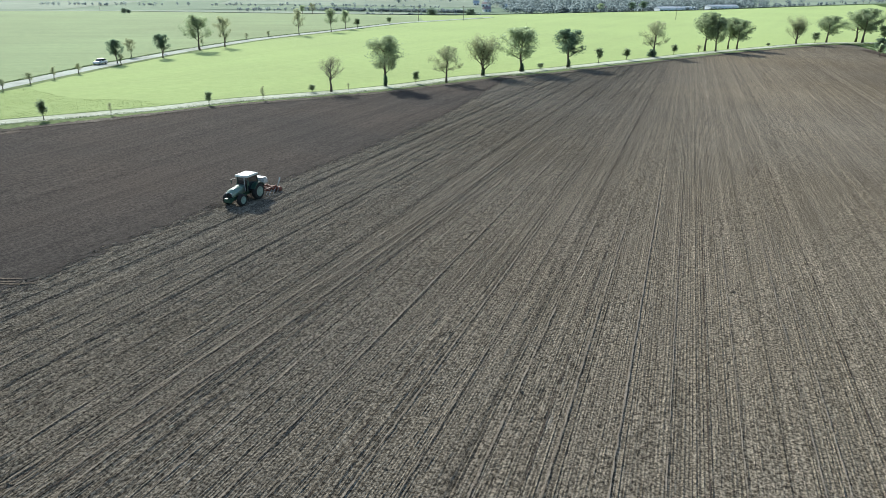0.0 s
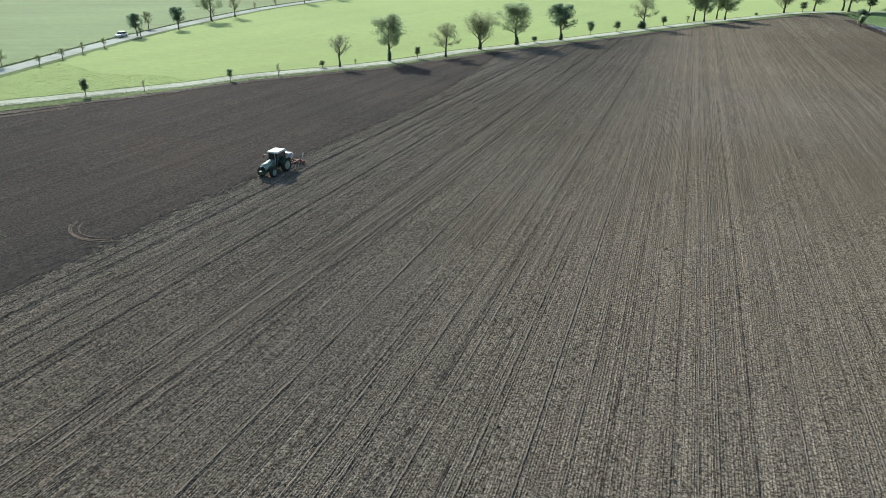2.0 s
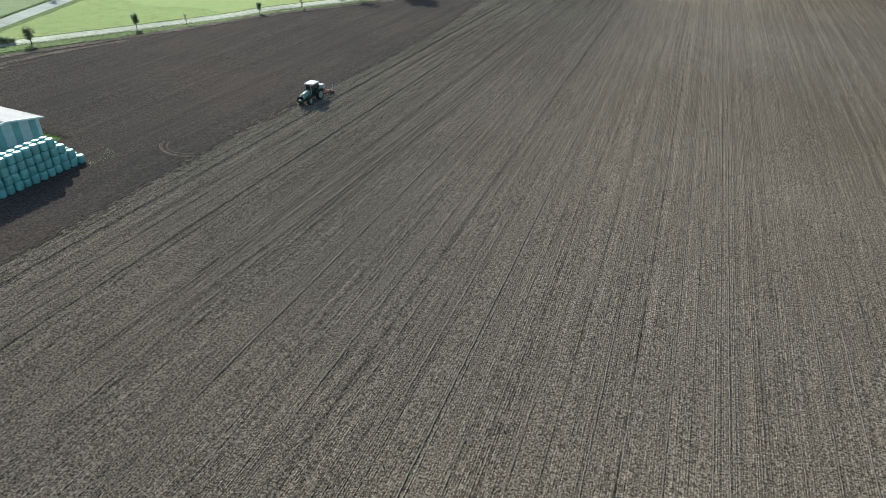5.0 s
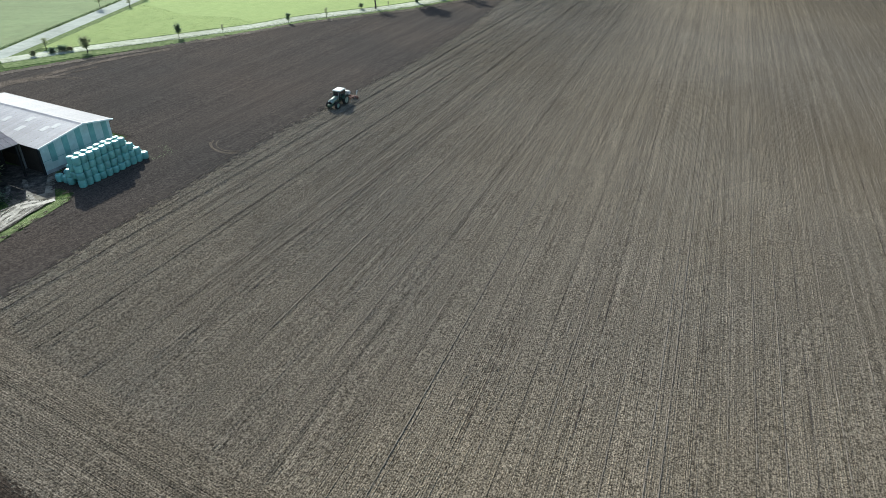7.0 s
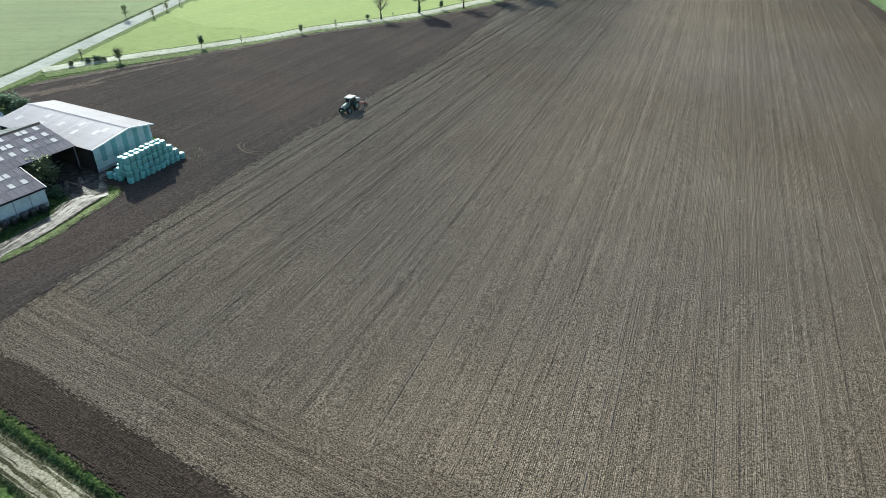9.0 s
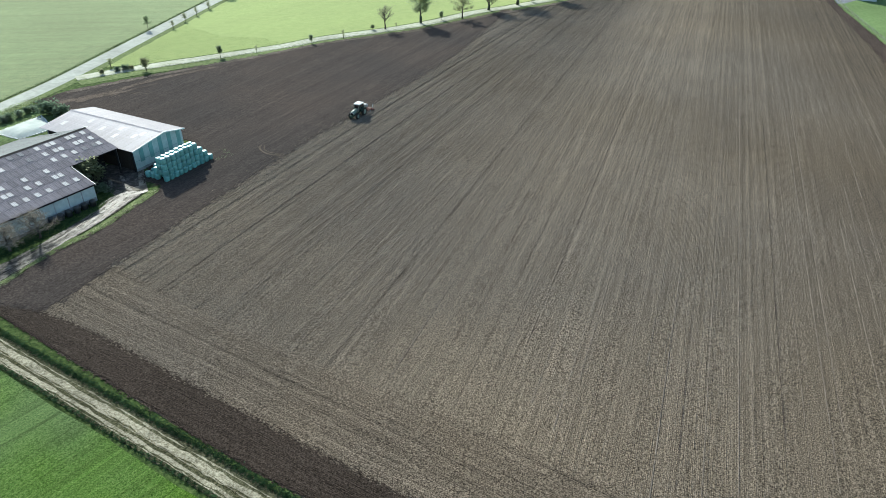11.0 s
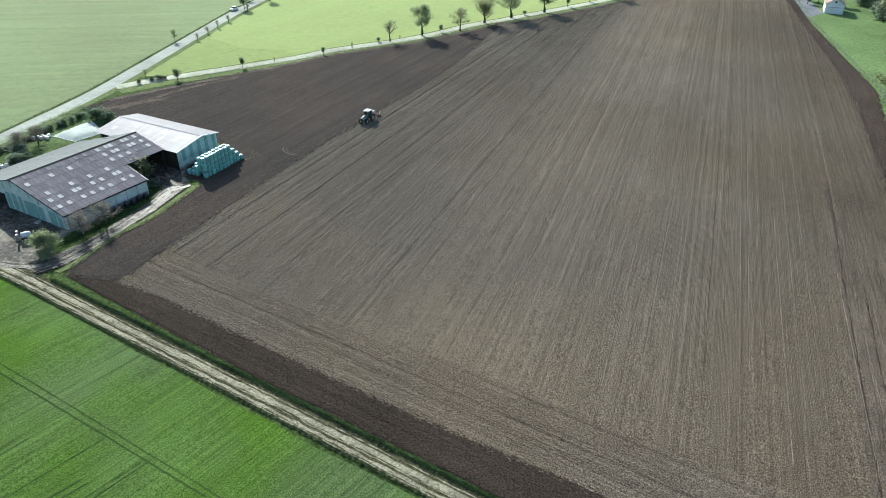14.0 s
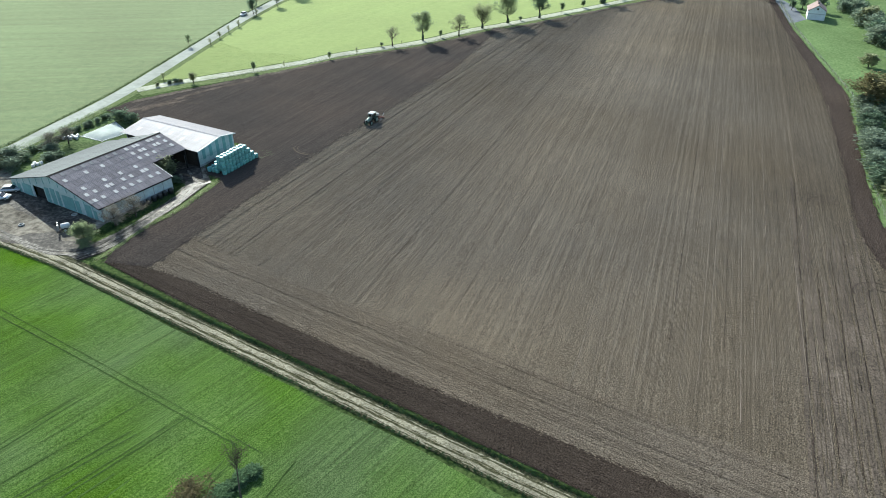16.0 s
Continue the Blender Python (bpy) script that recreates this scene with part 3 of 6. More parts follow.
def grow(seed, height, crown, start=0.3, spread=1.0, limbs=7, depth=3, lean=(0, 0), up=0.25, trunk=0.024, top=0.97):
    """Trunk and limbs as a mesh, and the tips that carry leaves."""
    rng = random.Random(seed)
    bm, tips = bmesh.new(), []
    pts, radii = [], []
    for i in range(6):
        t = i / 5
        pts.append(Vector((lean[0] * t * t * height + rng.uniform(-1, 1) * 0.015 * height * (t > 0), lean[1] * t * t * height + rng.uniform(-1, 1) * 0.015 * height * (t > 0), t * height * 0.78)))
        radii.append(height * trunk * (1.25 if i == 0 else 1 - 0.72 * t))
    tube(bm, pts, radii, 7)

    def limb(base, direction, length, radius, level):
        a, line, rad = base, [base], [radius]
        d = direction.copy()
        steps = 2 if level > 2 else 3
        for j in range(steps):
            d = (d + Vector((rng.uniform(-1, 1), rng.uniform(-1, 1), rng.uniform(-0.4, 1) * 0.9 + up * 0.6)) * 0.22 + Vector((lean[0], lean[1], 0)) * 0.4).normalized()
            a = a + d * length / steps
            line.append(a)
            rad.append(radius * (1 - 0.78 * (j + 1) / steps))
        tube(bm, line, rad, 3 if level > 2 else 4 if level > 1 else 5)
        if level >= depth:
            tips.extend((line[0].lerp(line[1], 0.66), line[1].lerp(line[2], 0.33), line[2]) if steps == 2 else line[1:])
            return
        if level >= depth - 1:
            tips.extend(line[2:])
        for j in range(3 if level > 1 else 4):
            w = line[1 + j % 3]
            side = Vector((rng.gauss(0, 1), rng.gauss(0, 1), rng.gauss(0, 0.7) + up)).normalized()
            limb(w, (d * 0.75 + side * 0.85).normalized(), length * rng.uniform(0.5, 0.72), radius * 0.38, level + 1)

    turn = rng.uniform(0, 6.28)
    for i in range(limbs):
        t = start + (top - start) * i / (limbs - 1)
        k = min(4.99, t * 5)
        base = pts[int(k)].lerp(pts[int(k) + 1], k - int(k))
        a = turn + i * 2.4
        rise = 0.35 + 0.9 * t * up * 2 + 0.25 * rng.random()
        reach = crown / 2 * spread * (0.62 + 0.45 * math.sin(math.pi * min(1, 0.25 + (t - start) / (1 - start) * 0.75)))
        limb(base, Vector((math.cos(a), math.sin(a), rise)).normalized(), reach * 0.62, height * trunk * 0.42, 1)
    return bm, tips


def tree(name, seed, height, crown, leaf, mat, per_tip=6, scatter=0.5, thin=0.55, dome=None, **how):
    base = new(name)
    bm, tips = grow(seed, height, crown, **how)
    part("trunk", bm, bark, base, "", True)
    if per_tip:
        rng = np.random.default_rng(seed)
        t = np.array([tuple(p) for p in tips])
        spots = np.repeat(t, per_tip, 0) + rng.normal(0, scatter, (len(t) * per_tip, 3))
        if dome:   # draws stray sprays back to a full rounded outline
            mid, half = np.array([*np.median(t[:, :2], 0), height * dome[0]]), np.array([crown * dome[1], crown * dome[1], height * dome[2]])
            far = np.linalg.norm((spots - mid) / half, axis=1)[:, None]
            spots = mid + (spots - mid) * np.where(far > 1, rng.uniform(0.82, 1.03, far.shape) / np.maximum(far, 1e-6), 1)
        leaves("crown", spots, leaf, mat, base, seed, thin)
    return base


def stand(proto, x, y, height, width, label, group, turn=None, category="tree"):
    """Puts a copy of a ten metre model at a place, at its own size."""
    rng = random.Random(int(x * 31 + y * 17))
    a = rng.uniform(0, 360) if turn is None else turn
    m = pose(x, y, gz(x, y) - 0.05, 0, 0, a) @ Matrix.Diagonal((1.02 * width / proto["wide"], 1.02 * width / proto["wide"], height / proto["tall"], 1))
    ob = copy_thing(proto, m)
    return tagged(ob, label, category, group)


MODELS = {}


def model(key, wide, *args, **how):
    ob = tree("tree", *args, **how)
    tips = np.array([tuple(v.co) for v in ob.children[0].data.vertices])
    mid = np.median(tips[tips[:, 2] > 4], 0)
    ob["wide"] = 2.06 * float(np.percentile(np.hypot(tips[:, 0] - mid[0], tips[:, 1] - mid[1]), 94)) + 0.3
    ob["tall"] = float(np.percentile(tips[:, 2], 99.5)) + 0.25
    MODELS[key] = ob


model("round", 9.5, 11, 10, 9.0, 0.15, leaf_green, per_tip=14, scatter=0.34, thin=0.6, dome=(0.66, 0.50, 0.365), start=0.34, limbs=9, depth=3, up=0.35)
model("round_b", 9.5, 12, 10, 9.0, 0.15, leaf_green, per_tip=14, scatter=0.34, thin=0.6, dome=(0.64, 0.51, 0.37), start=0.3, limbs=10, depth=3)
model("dense", 8.5, 13, 10, 8.0, 0.17, leaf_dark, per_tip=12, scatter=0.34, thin=0.6, dome=(0.64, 0.50, 0.36), start=0.36, limbs=10, depth=3, up=0.3)
model("vase", 9.0, 14, 10, 11.0, 0.125, leaf_pale, per_tip=12, scatter=0.34, thin=0.55, start=0.2, top=0.55, limbs=11, depth=3, up=1.3, trunk=0.025)
model("thin", 9.0, 15, 10, 8.0, 0.14, leaf_pale, per_tip=12, scatter=0.3, thin=0.55, dome=(0.66, 0.51, 0.36), start=0.34, limbs=8, depth=3)
model("windy", 9.5, 16, 10, 8.5, 0.16, leaf_green, per_tip=14, scatter=0.36, thin=0.6, dome=(0.65, 0.51, 0.37), start=0.33, limbs=9, depth=3, lean=(0.07, 0.02))
model("bare", 7.5, 17, 10, 8.0, 0.40, leaf_twig, per_tip=3, scatter=0.3, thin=0.05, start=0.4, limbs=10, depth=3, up=0.6)
model("sapling", 5.0, 18, 10, 5.0, 0.5, leaf_green, per_tip=5, scatter=0.5, start=0.4, limbs=8, depth=2, up=0.5, trunk=0.018)
model("sapling_thin", 5.0, 19, 10, 5.0, 0.35, leaf_pale, per_tip=2, scatter=0.3, start=0.4, limbs=7, depth=2, up=0.6, trunk=0.018)
model("shrub", 9.0, 20, 10, 9.0, 0.8, leaf_dark, per_tip=8, scatter=0.8, start=0.05, limbs=10, depth=2, up=0.4, trunk=0.03)
GONE = list(MODELS.values())

LINE = "trees along the gravel path"
for key, x, y, h, w, label in [
    ("sapling", -67.4, 117.0, 3.6, 1.9, "small leafy sapling beside the gravel path"),
    ("sapling_thin", -58.3, 122.0, 2.4, 0.9, "thin young sapling beside the gravel path"),
    ("sapling", -44.6, 133.2, 2.8, 1.5, "small leafy sapling beside the gravel path"),
    ("sapling_thin", -35.7, 138.8, 3.0, 1.3, "thin young sapling beside the gravel path"),
    ("sapling", -28.0, 150.2, 1.8, 1.6, "small bushy sapling beside the gravel path"),
    ("bare", -24.0, 151.0, 7.8, 5.5, "nearly bare tree with fine upright twigs"),
    ("sapling_thin", -20.7, 154.2, 1.6, 0.8, "thin young sapling beside the gravel path"),
    ("round", -13.1, 160.0, 11.4, 9.4, "tall round-crowned leafy tree beside the path"),
    ("sapling", -6.3, 164.9, 3.1, 1.7, "small leafy sapling beside the gravel path"),
    ("thin", 0.8, 167.5, 8.5, 7.4, "sparse tree with yellowing leaves"),
    ("vase", 10.0, 180.5, 10.4, 8.8, "vase-shaped tree with thin yellowing foliage"),
    ("round_b", 20.8, 189.5, 11.6, 11.0, "broad round-crowned leafy tree"),
    ("shrub", -13.0, 159.7, 2.8, 1.0, "ivy and shoots round the foot of a tree"),
    ("shrub", 10.2, 180.2, 2.0, 0.9, "ivy and shoots round the foot of a tree"),
    ("shrub", 21.0, 189.2, 2.4, 1.0, "ivy and shoots round the foot of a tree"),
    ("shrub", 35.2, 199.7, 2.4, 0.9, "ivy and shoots round the foot of a tree"),
    ("sapling", 26.6, 194.3, 2.0, 1.9, "small bushy sapling beside the gravel path"),
    ("dense", 35.0, 200.0, 10.6, 8.8, "dense dark green tree beside the path"),
]:
    stand(MODELS[key], x, y, h, w, label, LINE, -8 if key == "windy" else None, category="shrub" if key == "shrub" else "tree")
for key, x, y, h, w, label in [
    ("sapling", 45.9, 210.6, 4.7, 2.5, "leafy sapling beside the gravel path"),
    ("sapling", 56.6, 220.9, 3.7, 2.6, "leafy sapling beside the gravel path"),
    ("thin", 67.8, 231.0, 11.3, 8.7, "tall sparse tree with shrubby base"),
    ("shrub", 67.3, 230.4, 2.6, 2.6, "green shrub at the foot of a tree"),
    ("sapling", 77.0, 239.0, 3.5, 2.5, "leafy sapling beside the gravel path"),
    ("sapling_thin", 89.3, 250.8, 2.4, 2.2, "thin young sapling beside the gravel path"),
    ("windy", 92.6, 254.1, 13.3, 10.0, "tall windswept leafy tree in a clump"),
    ("round_b", 95.5, 251.5, 11.7, 8.2, "tall leafy tree in a clump"),
    ("windy", 104.2, 262.9, 11.1, 8.2, "windswept leafy tree in a clump"),
    ("windy", 106.2, 259.8, 10.5, 9.2, "windswept leafy tree in a clump"),
    ("sapling", 124.0, 274.5, 1.5, 1.5, "small bushy sapling beside the gravel path"),
    ("vase", 140.8, 287.3, 10.9, 8.5, "lone round-topped leafy tree beside the path"),
    ("sapling", 150.5, 291.5, 4.6, 3.2, "leafy sapling beside the gravel path"),
    ("windy", 157.4, 296.0, 10.7, 10.6, "windswept leafy tree beside the path"),
    ("round", 172.4, 301.3, 13.0, 12.8, "large leafy tree at the corner of the field"),
    ("windy", 172.6, 296.7, 13.7, 12.7, "large windswept tree at the corner of the field"),
    ("sapling", 181.5, 297.0, 7.6, 5.7, "leafy young tree at the corner of the field"),
]:
    stand(MODELS[key], x, y, h, w, label, LINE, -8 if key == "windy" else None, category="shrub" if key == "shrub" else "tree")
LINE = "trees along the country road"
for key, x, y, h, w, label in [
    ("dense", -89.5, 196.0, 6.6, 4.2, "small dense dark tree beside the road"),
    ("round", -99.8, 145.5, 4.6, 2.5, "small dense tree beside the road"),
    ("sapling_thin", -92.5, 147.9, 2.6, 1.7, "young roadside sapling with thin crown"),
    ("sapling_thin", -91.8, 157.0, 2.7, 2.1, "young roadside sapling with thin crown"),
    ("sapling_thin", -90.9, 165.4, 3.0, 1.8, "young roadside sapling with thin crown"),
    ("sapling_thin", -89.6, 174.5, 2.8, 2.2, "young roadside sapling with thin crown"),
    ("sapling_thin", -87.2, 193.1, 3.2, 2.4, "young roadside sapling with thin crown"),
    ("thin", -92.6, 212.5, 5.5, 3.6, "sparse young tree beside the road"),
    ("dense", -83.0, 212.0, 6.9, 4.8, "small dense dark tree beside the road"),
    ("sapling_thin", -86.5, 222.0, 3.0, 2.0, "young roadside sapling with thin crown"),
    ("round", -79.7, 235.2, 11.2, 9.4, "tall leafy tree beside the road"),
    ("sapling_thin", -83.0, 248.0, 2.6, 2.0, "young roadside sapling with thin crown"),
    ("thin", -74.9, 246.9, 10.3, 5.9, "slender tree beside the road"),
    ("sapling_thin", -79.0, 262.0, 2.4, 2.0, "young roadside sapling with thin crown"),
    ("sapling_thin", -75.0, 276.0, 2.6, 2.2, "young roadside sapling with thin crown"),
    ("sapling_thin", -70.0, 290.0, 2.4, 2.0, "young roadside sapling with thin crown"),
    ("thin", -59.8, 300.6, 10.8, 5.0, "slender tree beside the road"),
    ("round", -49.6, 321.3, 10.2, 5.8, "leafy tree beside the road"),
    ("round", -45.7, 341.1, 8.8, 4.8, "leafy tree beside the road"),
    ("sapling", -41.4, 350.2, 4.7, 3.5, "leafy sapling beside the road"),
    ("sapling", -28.4, 383.7, 3.9, 3.0, "leafy sapling beside the road"),
]:
    stand(MODELS[key], x, y, h, w, label, LINE)


# ---- farm ----
wall_mint = surface("pale_mint_sheet_wall", [(0.42, 0.50, 0.50), (0.52, 0.60, 0.60)], 1.2, 5, 0.55, (9, 0.006), (0.25, 0.12))
wall_teal = surface("teal_sheet_panel", [(0.17, 0.33, 0.33), (0.23, 0.41, 0.40)], 1.2, 5, 0.5, (9, 0.006), (0.25, 0.12))
wall_grey = surface("weathered_concrete_wall", [(0.26, 0.27, 0.28), (0.40, 0.41, 0.42)], 1.5, 6, 0.85, (8, 0.01), (0.3, 0.25))
roof_brown = surface("brown_fibre_cement_sheet", [(0.165, 0.154, 0.168), (0.260, 0.244, 0.262)], 1.1, 7, 0.95, (9, 0.008), (0.2, 0.2), vary=0.16, spec=0.08)
roof_grey = surface("grey_fibre_cement_sheet", [(0.155, 0.17, 0.168), (0.225, 0.24, 0.238)], 0.8, 7, 0.95, (9, 0.008), (0.12, 0.2), vary=0.05, spec=0.1)
roof_light = surface("light_grey_metal_roof", [(0.27, 0.265, 0.285), (0.36, 0.352, 0.378)], 0.7, 7, 0.5, (8, 0.004), (0.12, 0.22), vary=0.05, spec=0.07)
skylight_hall = surface("clouded_skylight_sheet", [(0.36, 0.36, 0.375), (0.46, 0.46, 0.475)], 1.5, 5, 0.5, (8, 0.004), (0.3, 0.15), spec=0.1)
skylight_mat = surface("translucent_skylight_sheet", [(0.30, 0.31, 0.33), (0.43, 0.44, 0.45)], 2, 4, 0.6, (9, 0.004), (0.5, 0.15), vary=0.1)
skylight_aged = surface("weathered_skylight_sheet", [(0.205, 0.205, 0.212), (0.30, 0.30, 0.31)], 2, 5, 0.8, (9, 0.004), (0.6, 0.25), vary=0.12, spec=0.1)
# near black: painted inside shade, and parts that are dark themselves
dark_gap = surface("inside_shade_and_dark_parts", [(0.012, 0.012, 0.013), (0.025, 0.024, 0.024)], 1, 3, 0.9)
steel = surface("galvanised_steel", [(0.30, 0.31, 0.32), (0.42, 0.43, 0.44)], 3, 4, 0.5, (0, 0), (0.5, 0.15), metal=0.6)
white_trim = surface("white_painted_trim", [(0.62, 0.63, 0.65), (0.78, 0.79, 0.80)], 3, 4, 0.5, (0, 0), (0.5, 0.1))
black_rubber = surface("black_rubber", [(0.012, 0.012, 0.013), (0.03, 0.029, 0.028)], 6, 4, 0.8, (20, 0.01))


def box(bm, x0, x1, y0, y1, z0, z1, bevel=0.0):
    v = [bm.verts.new(p) for p in ((x0, y0, z0), (x1, y0, z0), (x1, y1, z0), (x0, y1, z0), (x0, y0, z1), (x1, y0, z1), (x1, y1, z1), (x0, y1, z1))]
    f = [bm.faces.new([v[i] for i in q]) for q in ((3, 2, 1, 0), (4, 5, 6, 7), (0, 1, 5, 4), (1, 2, 6, 5), (2, 3, 7, 6), (3, 0, 4, 7))]
    if bevel:
        bmesh.ops.bevel(bm, geom=list({e for q in f for e in q.edges}), offset=bevel, segments=2, affect="EDGES")


def boxed(name, parent, mat, *dims, bevel=0.0, label=""):
    bm = bmesh.new()
    box(bm, *dims, bevel)
    return part(name, bm, mat, parent, label)


def prism(bm, outline, a, b, axis="x"):
    """An outline of (y, z) run out from x = a to b, or of (x, z) run out in y."""
    at = (lambda p, s: (s, p[0], p[1])) if axis == "x" else (lambda p, s: (p[0], s, p[1]))
    r0, r1 = [bm.verts.new(at(p, a)) for p in outline], [bm.verts.new(at(p, b)) for p in outline]
    n = len(outline)
    for i in range(n):
        bm.faces.new((r0[i], r0[(i + 1) % n], r1[(i + 1) % n], r1[i]))
    bm.faces.new(r0[::-1])
    bm.faces.new(r1)


def sheet_mesh(name, w, l, mat, ribs=3):
    """One roofing sheet with raised ribs, lying along local y from the eave up."""
    xs, zs = [], []
    for k in range(ribs):
        a, b = w * k / ribs, w * (k + 1) / ribs
        xs += [a, a + (b - a) * 0.35, a + (b - a) * 0.5, a + (b - a) * 0.85]
        zs += [0.0, 0.0, 0.014, 0.014]
    xs, zs = xs + [w], zs + [0.0]
    n = len(xs)
    v = [(x, y, z) for y, up in ((0, 0.014), (l, 0)) for x, z in zip(xs, (q + up for q in zs))]
    v += [(0, 0, -0.03), (w, 0, -0.03), (w, l, -0.03), (0, l, -0.03)]
    f = [(i, i + 1, n + i + 1, n + i) for i in range(n - 1)] + [(2 * n, 2 * n + 1) + tuple(range(n - 1, -1, -1))]
    me = bpy.data.meshes.new(name)
    me.from_pydata(v, [], f)
    me.materials.append(mat)
    return me


def lay(name, me, parent, m):
    ob = new(name, me)
    ob.parent = parent
    ob.matrix_basis = m
    return ob


# long cattle barn: local x along the ridge, y northward across it
barn = tagged(new("cattle_barn"), "long low barn with brown corrugated roof and pale skylights", "barn")
barn.matrix_world = pose(-71.4, 13.5, 0.9, 0, 0, 59.8)
B_EAVE, B_RIDGE, B_HALF, B_LEN = 3.25, 7.55, 14.6, 28.6
pitch = math.atan2(B_RIDGE - B_EAVE, B_HALF)
slope_len = math.hypot(B_HALF, B_RIDGE - B_EAVE)
N_HALF, N_EAVE, SKEW = 16.3, 3.25, 0.06   # the northern slope is longer, and both gables stand askew to the ridge
n_pitch, n_slope = math.atan2(B_RIDGE - N_EAVE, N_HALF), math.hypot(N_HALF, B_RIDGE - N_EAVE)
NOTCH = B_HALF * 3 / 7


def barn_z(y):
    if y > B_HALF:
        return B_RIDGE - (B_RIDGE - N_EAVE) * (y - B_HALF) / N_HALF
    return B_EAVE + (B_RIDGE - B_EAVE) * y / B_HALF


def askew(y):
    return 0.4 - SKEW * y


bm = bmesh.new()
prism(bm, [(0.1, -0.6), (18.6, -0.6), (18.6, 3.4), (22.7, 3.4), (22.7, -0.6), (30.7, -0.6), (30.7, N_EAVE - 0.08), (B_HALF, B_RIDGE - 0.1), (0.1, B_EAVE - 0.08)], 0.05, 0.25)
part("gable_wall", bm, wall_mint, barn, "pale mint sheet gable wall")
# sheet behind the doorway paints the barn's inner shade
boxed("door_opening", barn, dark_gap, 0.6, 0.7, 18.7, 22.6, -0.3, 3.35, label="near-black sheet painting the shade inside the open barn doorway")
for y0, y1, z1 in ((1.6, 2.6, 2.2), (3.2, 5.2, 3.0), (6.8, 8.2, 3.2), (8.6, 12.4, 3.5), (13.2, 14.2, 4.0), (14.8, 16.2, 4.2), (16.9, 18.2, 4.0), (23.4, 26.6, 3.1), (27.4, 28.6, 2.6), (29.3, 30.3, 2.4)):
    boxed("wall_panel", barn, wall_teal, -0.02, 0.05, y0, y1, -0.4, z1, bevel=0.01, label="teal sheet panel")
for k in range(1, 12):
    y = k * 30.8 / 12
    boxed("wall_batten", barn, wall_teal, -0.035, 0.05, y - 0.07, y + 0.07, barn_z(y) - 1.9, barn_z(y) - 0.15, label="teal sheet seam")
bm = bmesh.new()
box(bm, 0.25, 18.3, 0.1, 0.3, -0.6, B_EAVE - 0.1)
part("south_wall", bm, wall_grey, barn, "weathered grey long wall")
for k in range(7):
    x = 0.6 + k * 2.55
    boxed("wall_panel", barn, wall_mint, x, x + 2.35, 0.06, 0.1, 0.9, B_EAVE - 0.25, label="pale sheet panel")
bm = bmesh.new()
prism(bm, [(0.3, -0.6), (NOTCH, -0.6), (NOTCH, barn_z(NOTCH) - 0.1), (0.3, B_EAVE - 0.1)], 18.1, 18.3)
part("end_wall", bm, wall_mint, barn, "pale blue-grey end wall of the lower bay")
bm = bmesh.new()
box(bm, 0.25, 25.5, 30.6, 30.8, -0.6, N_EAVE - 0.1)
part("north_wall", bm, wall_grey, barn)
# near-black sheet stands for the shade deep in the bay
bm = bmesh.new()
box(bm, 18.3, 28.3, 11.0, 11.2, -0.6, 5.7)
part("bay_back_wall", bm, dark_gap, barn, "near-black sheet painting the shade inside the open bay")
# added screen: stops sun slipping under the east verge onto the court
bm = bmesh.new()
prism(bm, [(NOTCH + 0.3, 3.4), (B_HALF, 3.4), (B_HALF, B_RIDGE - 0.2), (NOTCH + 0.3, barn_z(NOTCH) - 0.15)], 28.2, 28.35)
part("east_gable_boards", bm, dark_gap, barn, "added dark screen under the east verge that blocks stray sun")
# posts coloured near black to sink into that painted shade
for x in (18.6, 28.1):
    boxed("post", barn, dark_gap, x - 0.12, x + 0.12, NOTCH + 0.05, NOTCH + 0.3, -0.5, barn_z(NOTCH) - 0.12)
for x in np.arange(2.0, 28, 4.3):
    boxed("inner_post", barn, steel, x, x + 0.15, B_HALF - 0.1, B_HALF + 0.1, 0, B_RIDGE - 0.2)
north_sheet = sheet_mesh("roof_sheet", 0.985, n_slope + 0.3, roof_grey, 4)
for v in north_sheet.vertices:
    v.co.x -= SKEW * v.co.y * math.cos(n_pitch)
for c in range(29):
    # sheets shorten towards the slanting end
    run = 1.0 if c < 26 else 0.75 - 0.28 * (c - 26)
    z = B_RIDGE - 0.02 - (B_RIDGE - N_EAVE) * run * 1.02
    lay("roof_sheet", north_sheet, barn, Matrix.Translation((c + 0.6, B_HALF + N_HALF * run * 1.02, z + random.uniform(0, 0.012))) @ pose(0, 0, 0, 0, 0, 180) @ pose(0, 0, 0, math.degrees(n_pitch)) @ Matrix.Diagonal((1, run, 1, 1)))
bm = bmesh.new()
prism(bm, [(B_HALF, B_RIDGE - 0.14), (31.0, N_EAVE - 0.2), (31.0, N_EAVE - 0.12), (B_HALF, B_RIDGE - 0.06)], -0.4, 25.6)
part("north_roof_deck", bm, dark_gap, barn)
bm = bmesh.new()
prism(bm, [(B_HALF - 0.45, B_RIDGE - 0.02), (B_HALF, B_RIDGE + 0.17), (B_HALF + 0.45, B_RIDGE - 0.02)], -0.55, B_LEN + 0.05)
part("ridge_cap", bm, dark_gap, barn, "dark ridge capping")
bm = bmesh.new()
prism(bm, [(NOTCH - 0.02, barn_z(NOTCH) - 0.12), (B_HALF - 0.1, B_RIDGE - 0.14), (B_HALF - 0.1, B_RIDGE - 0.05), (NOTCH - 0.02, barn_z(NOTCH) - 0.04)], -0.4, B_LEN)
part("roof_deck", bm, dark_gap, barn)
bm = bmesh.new()
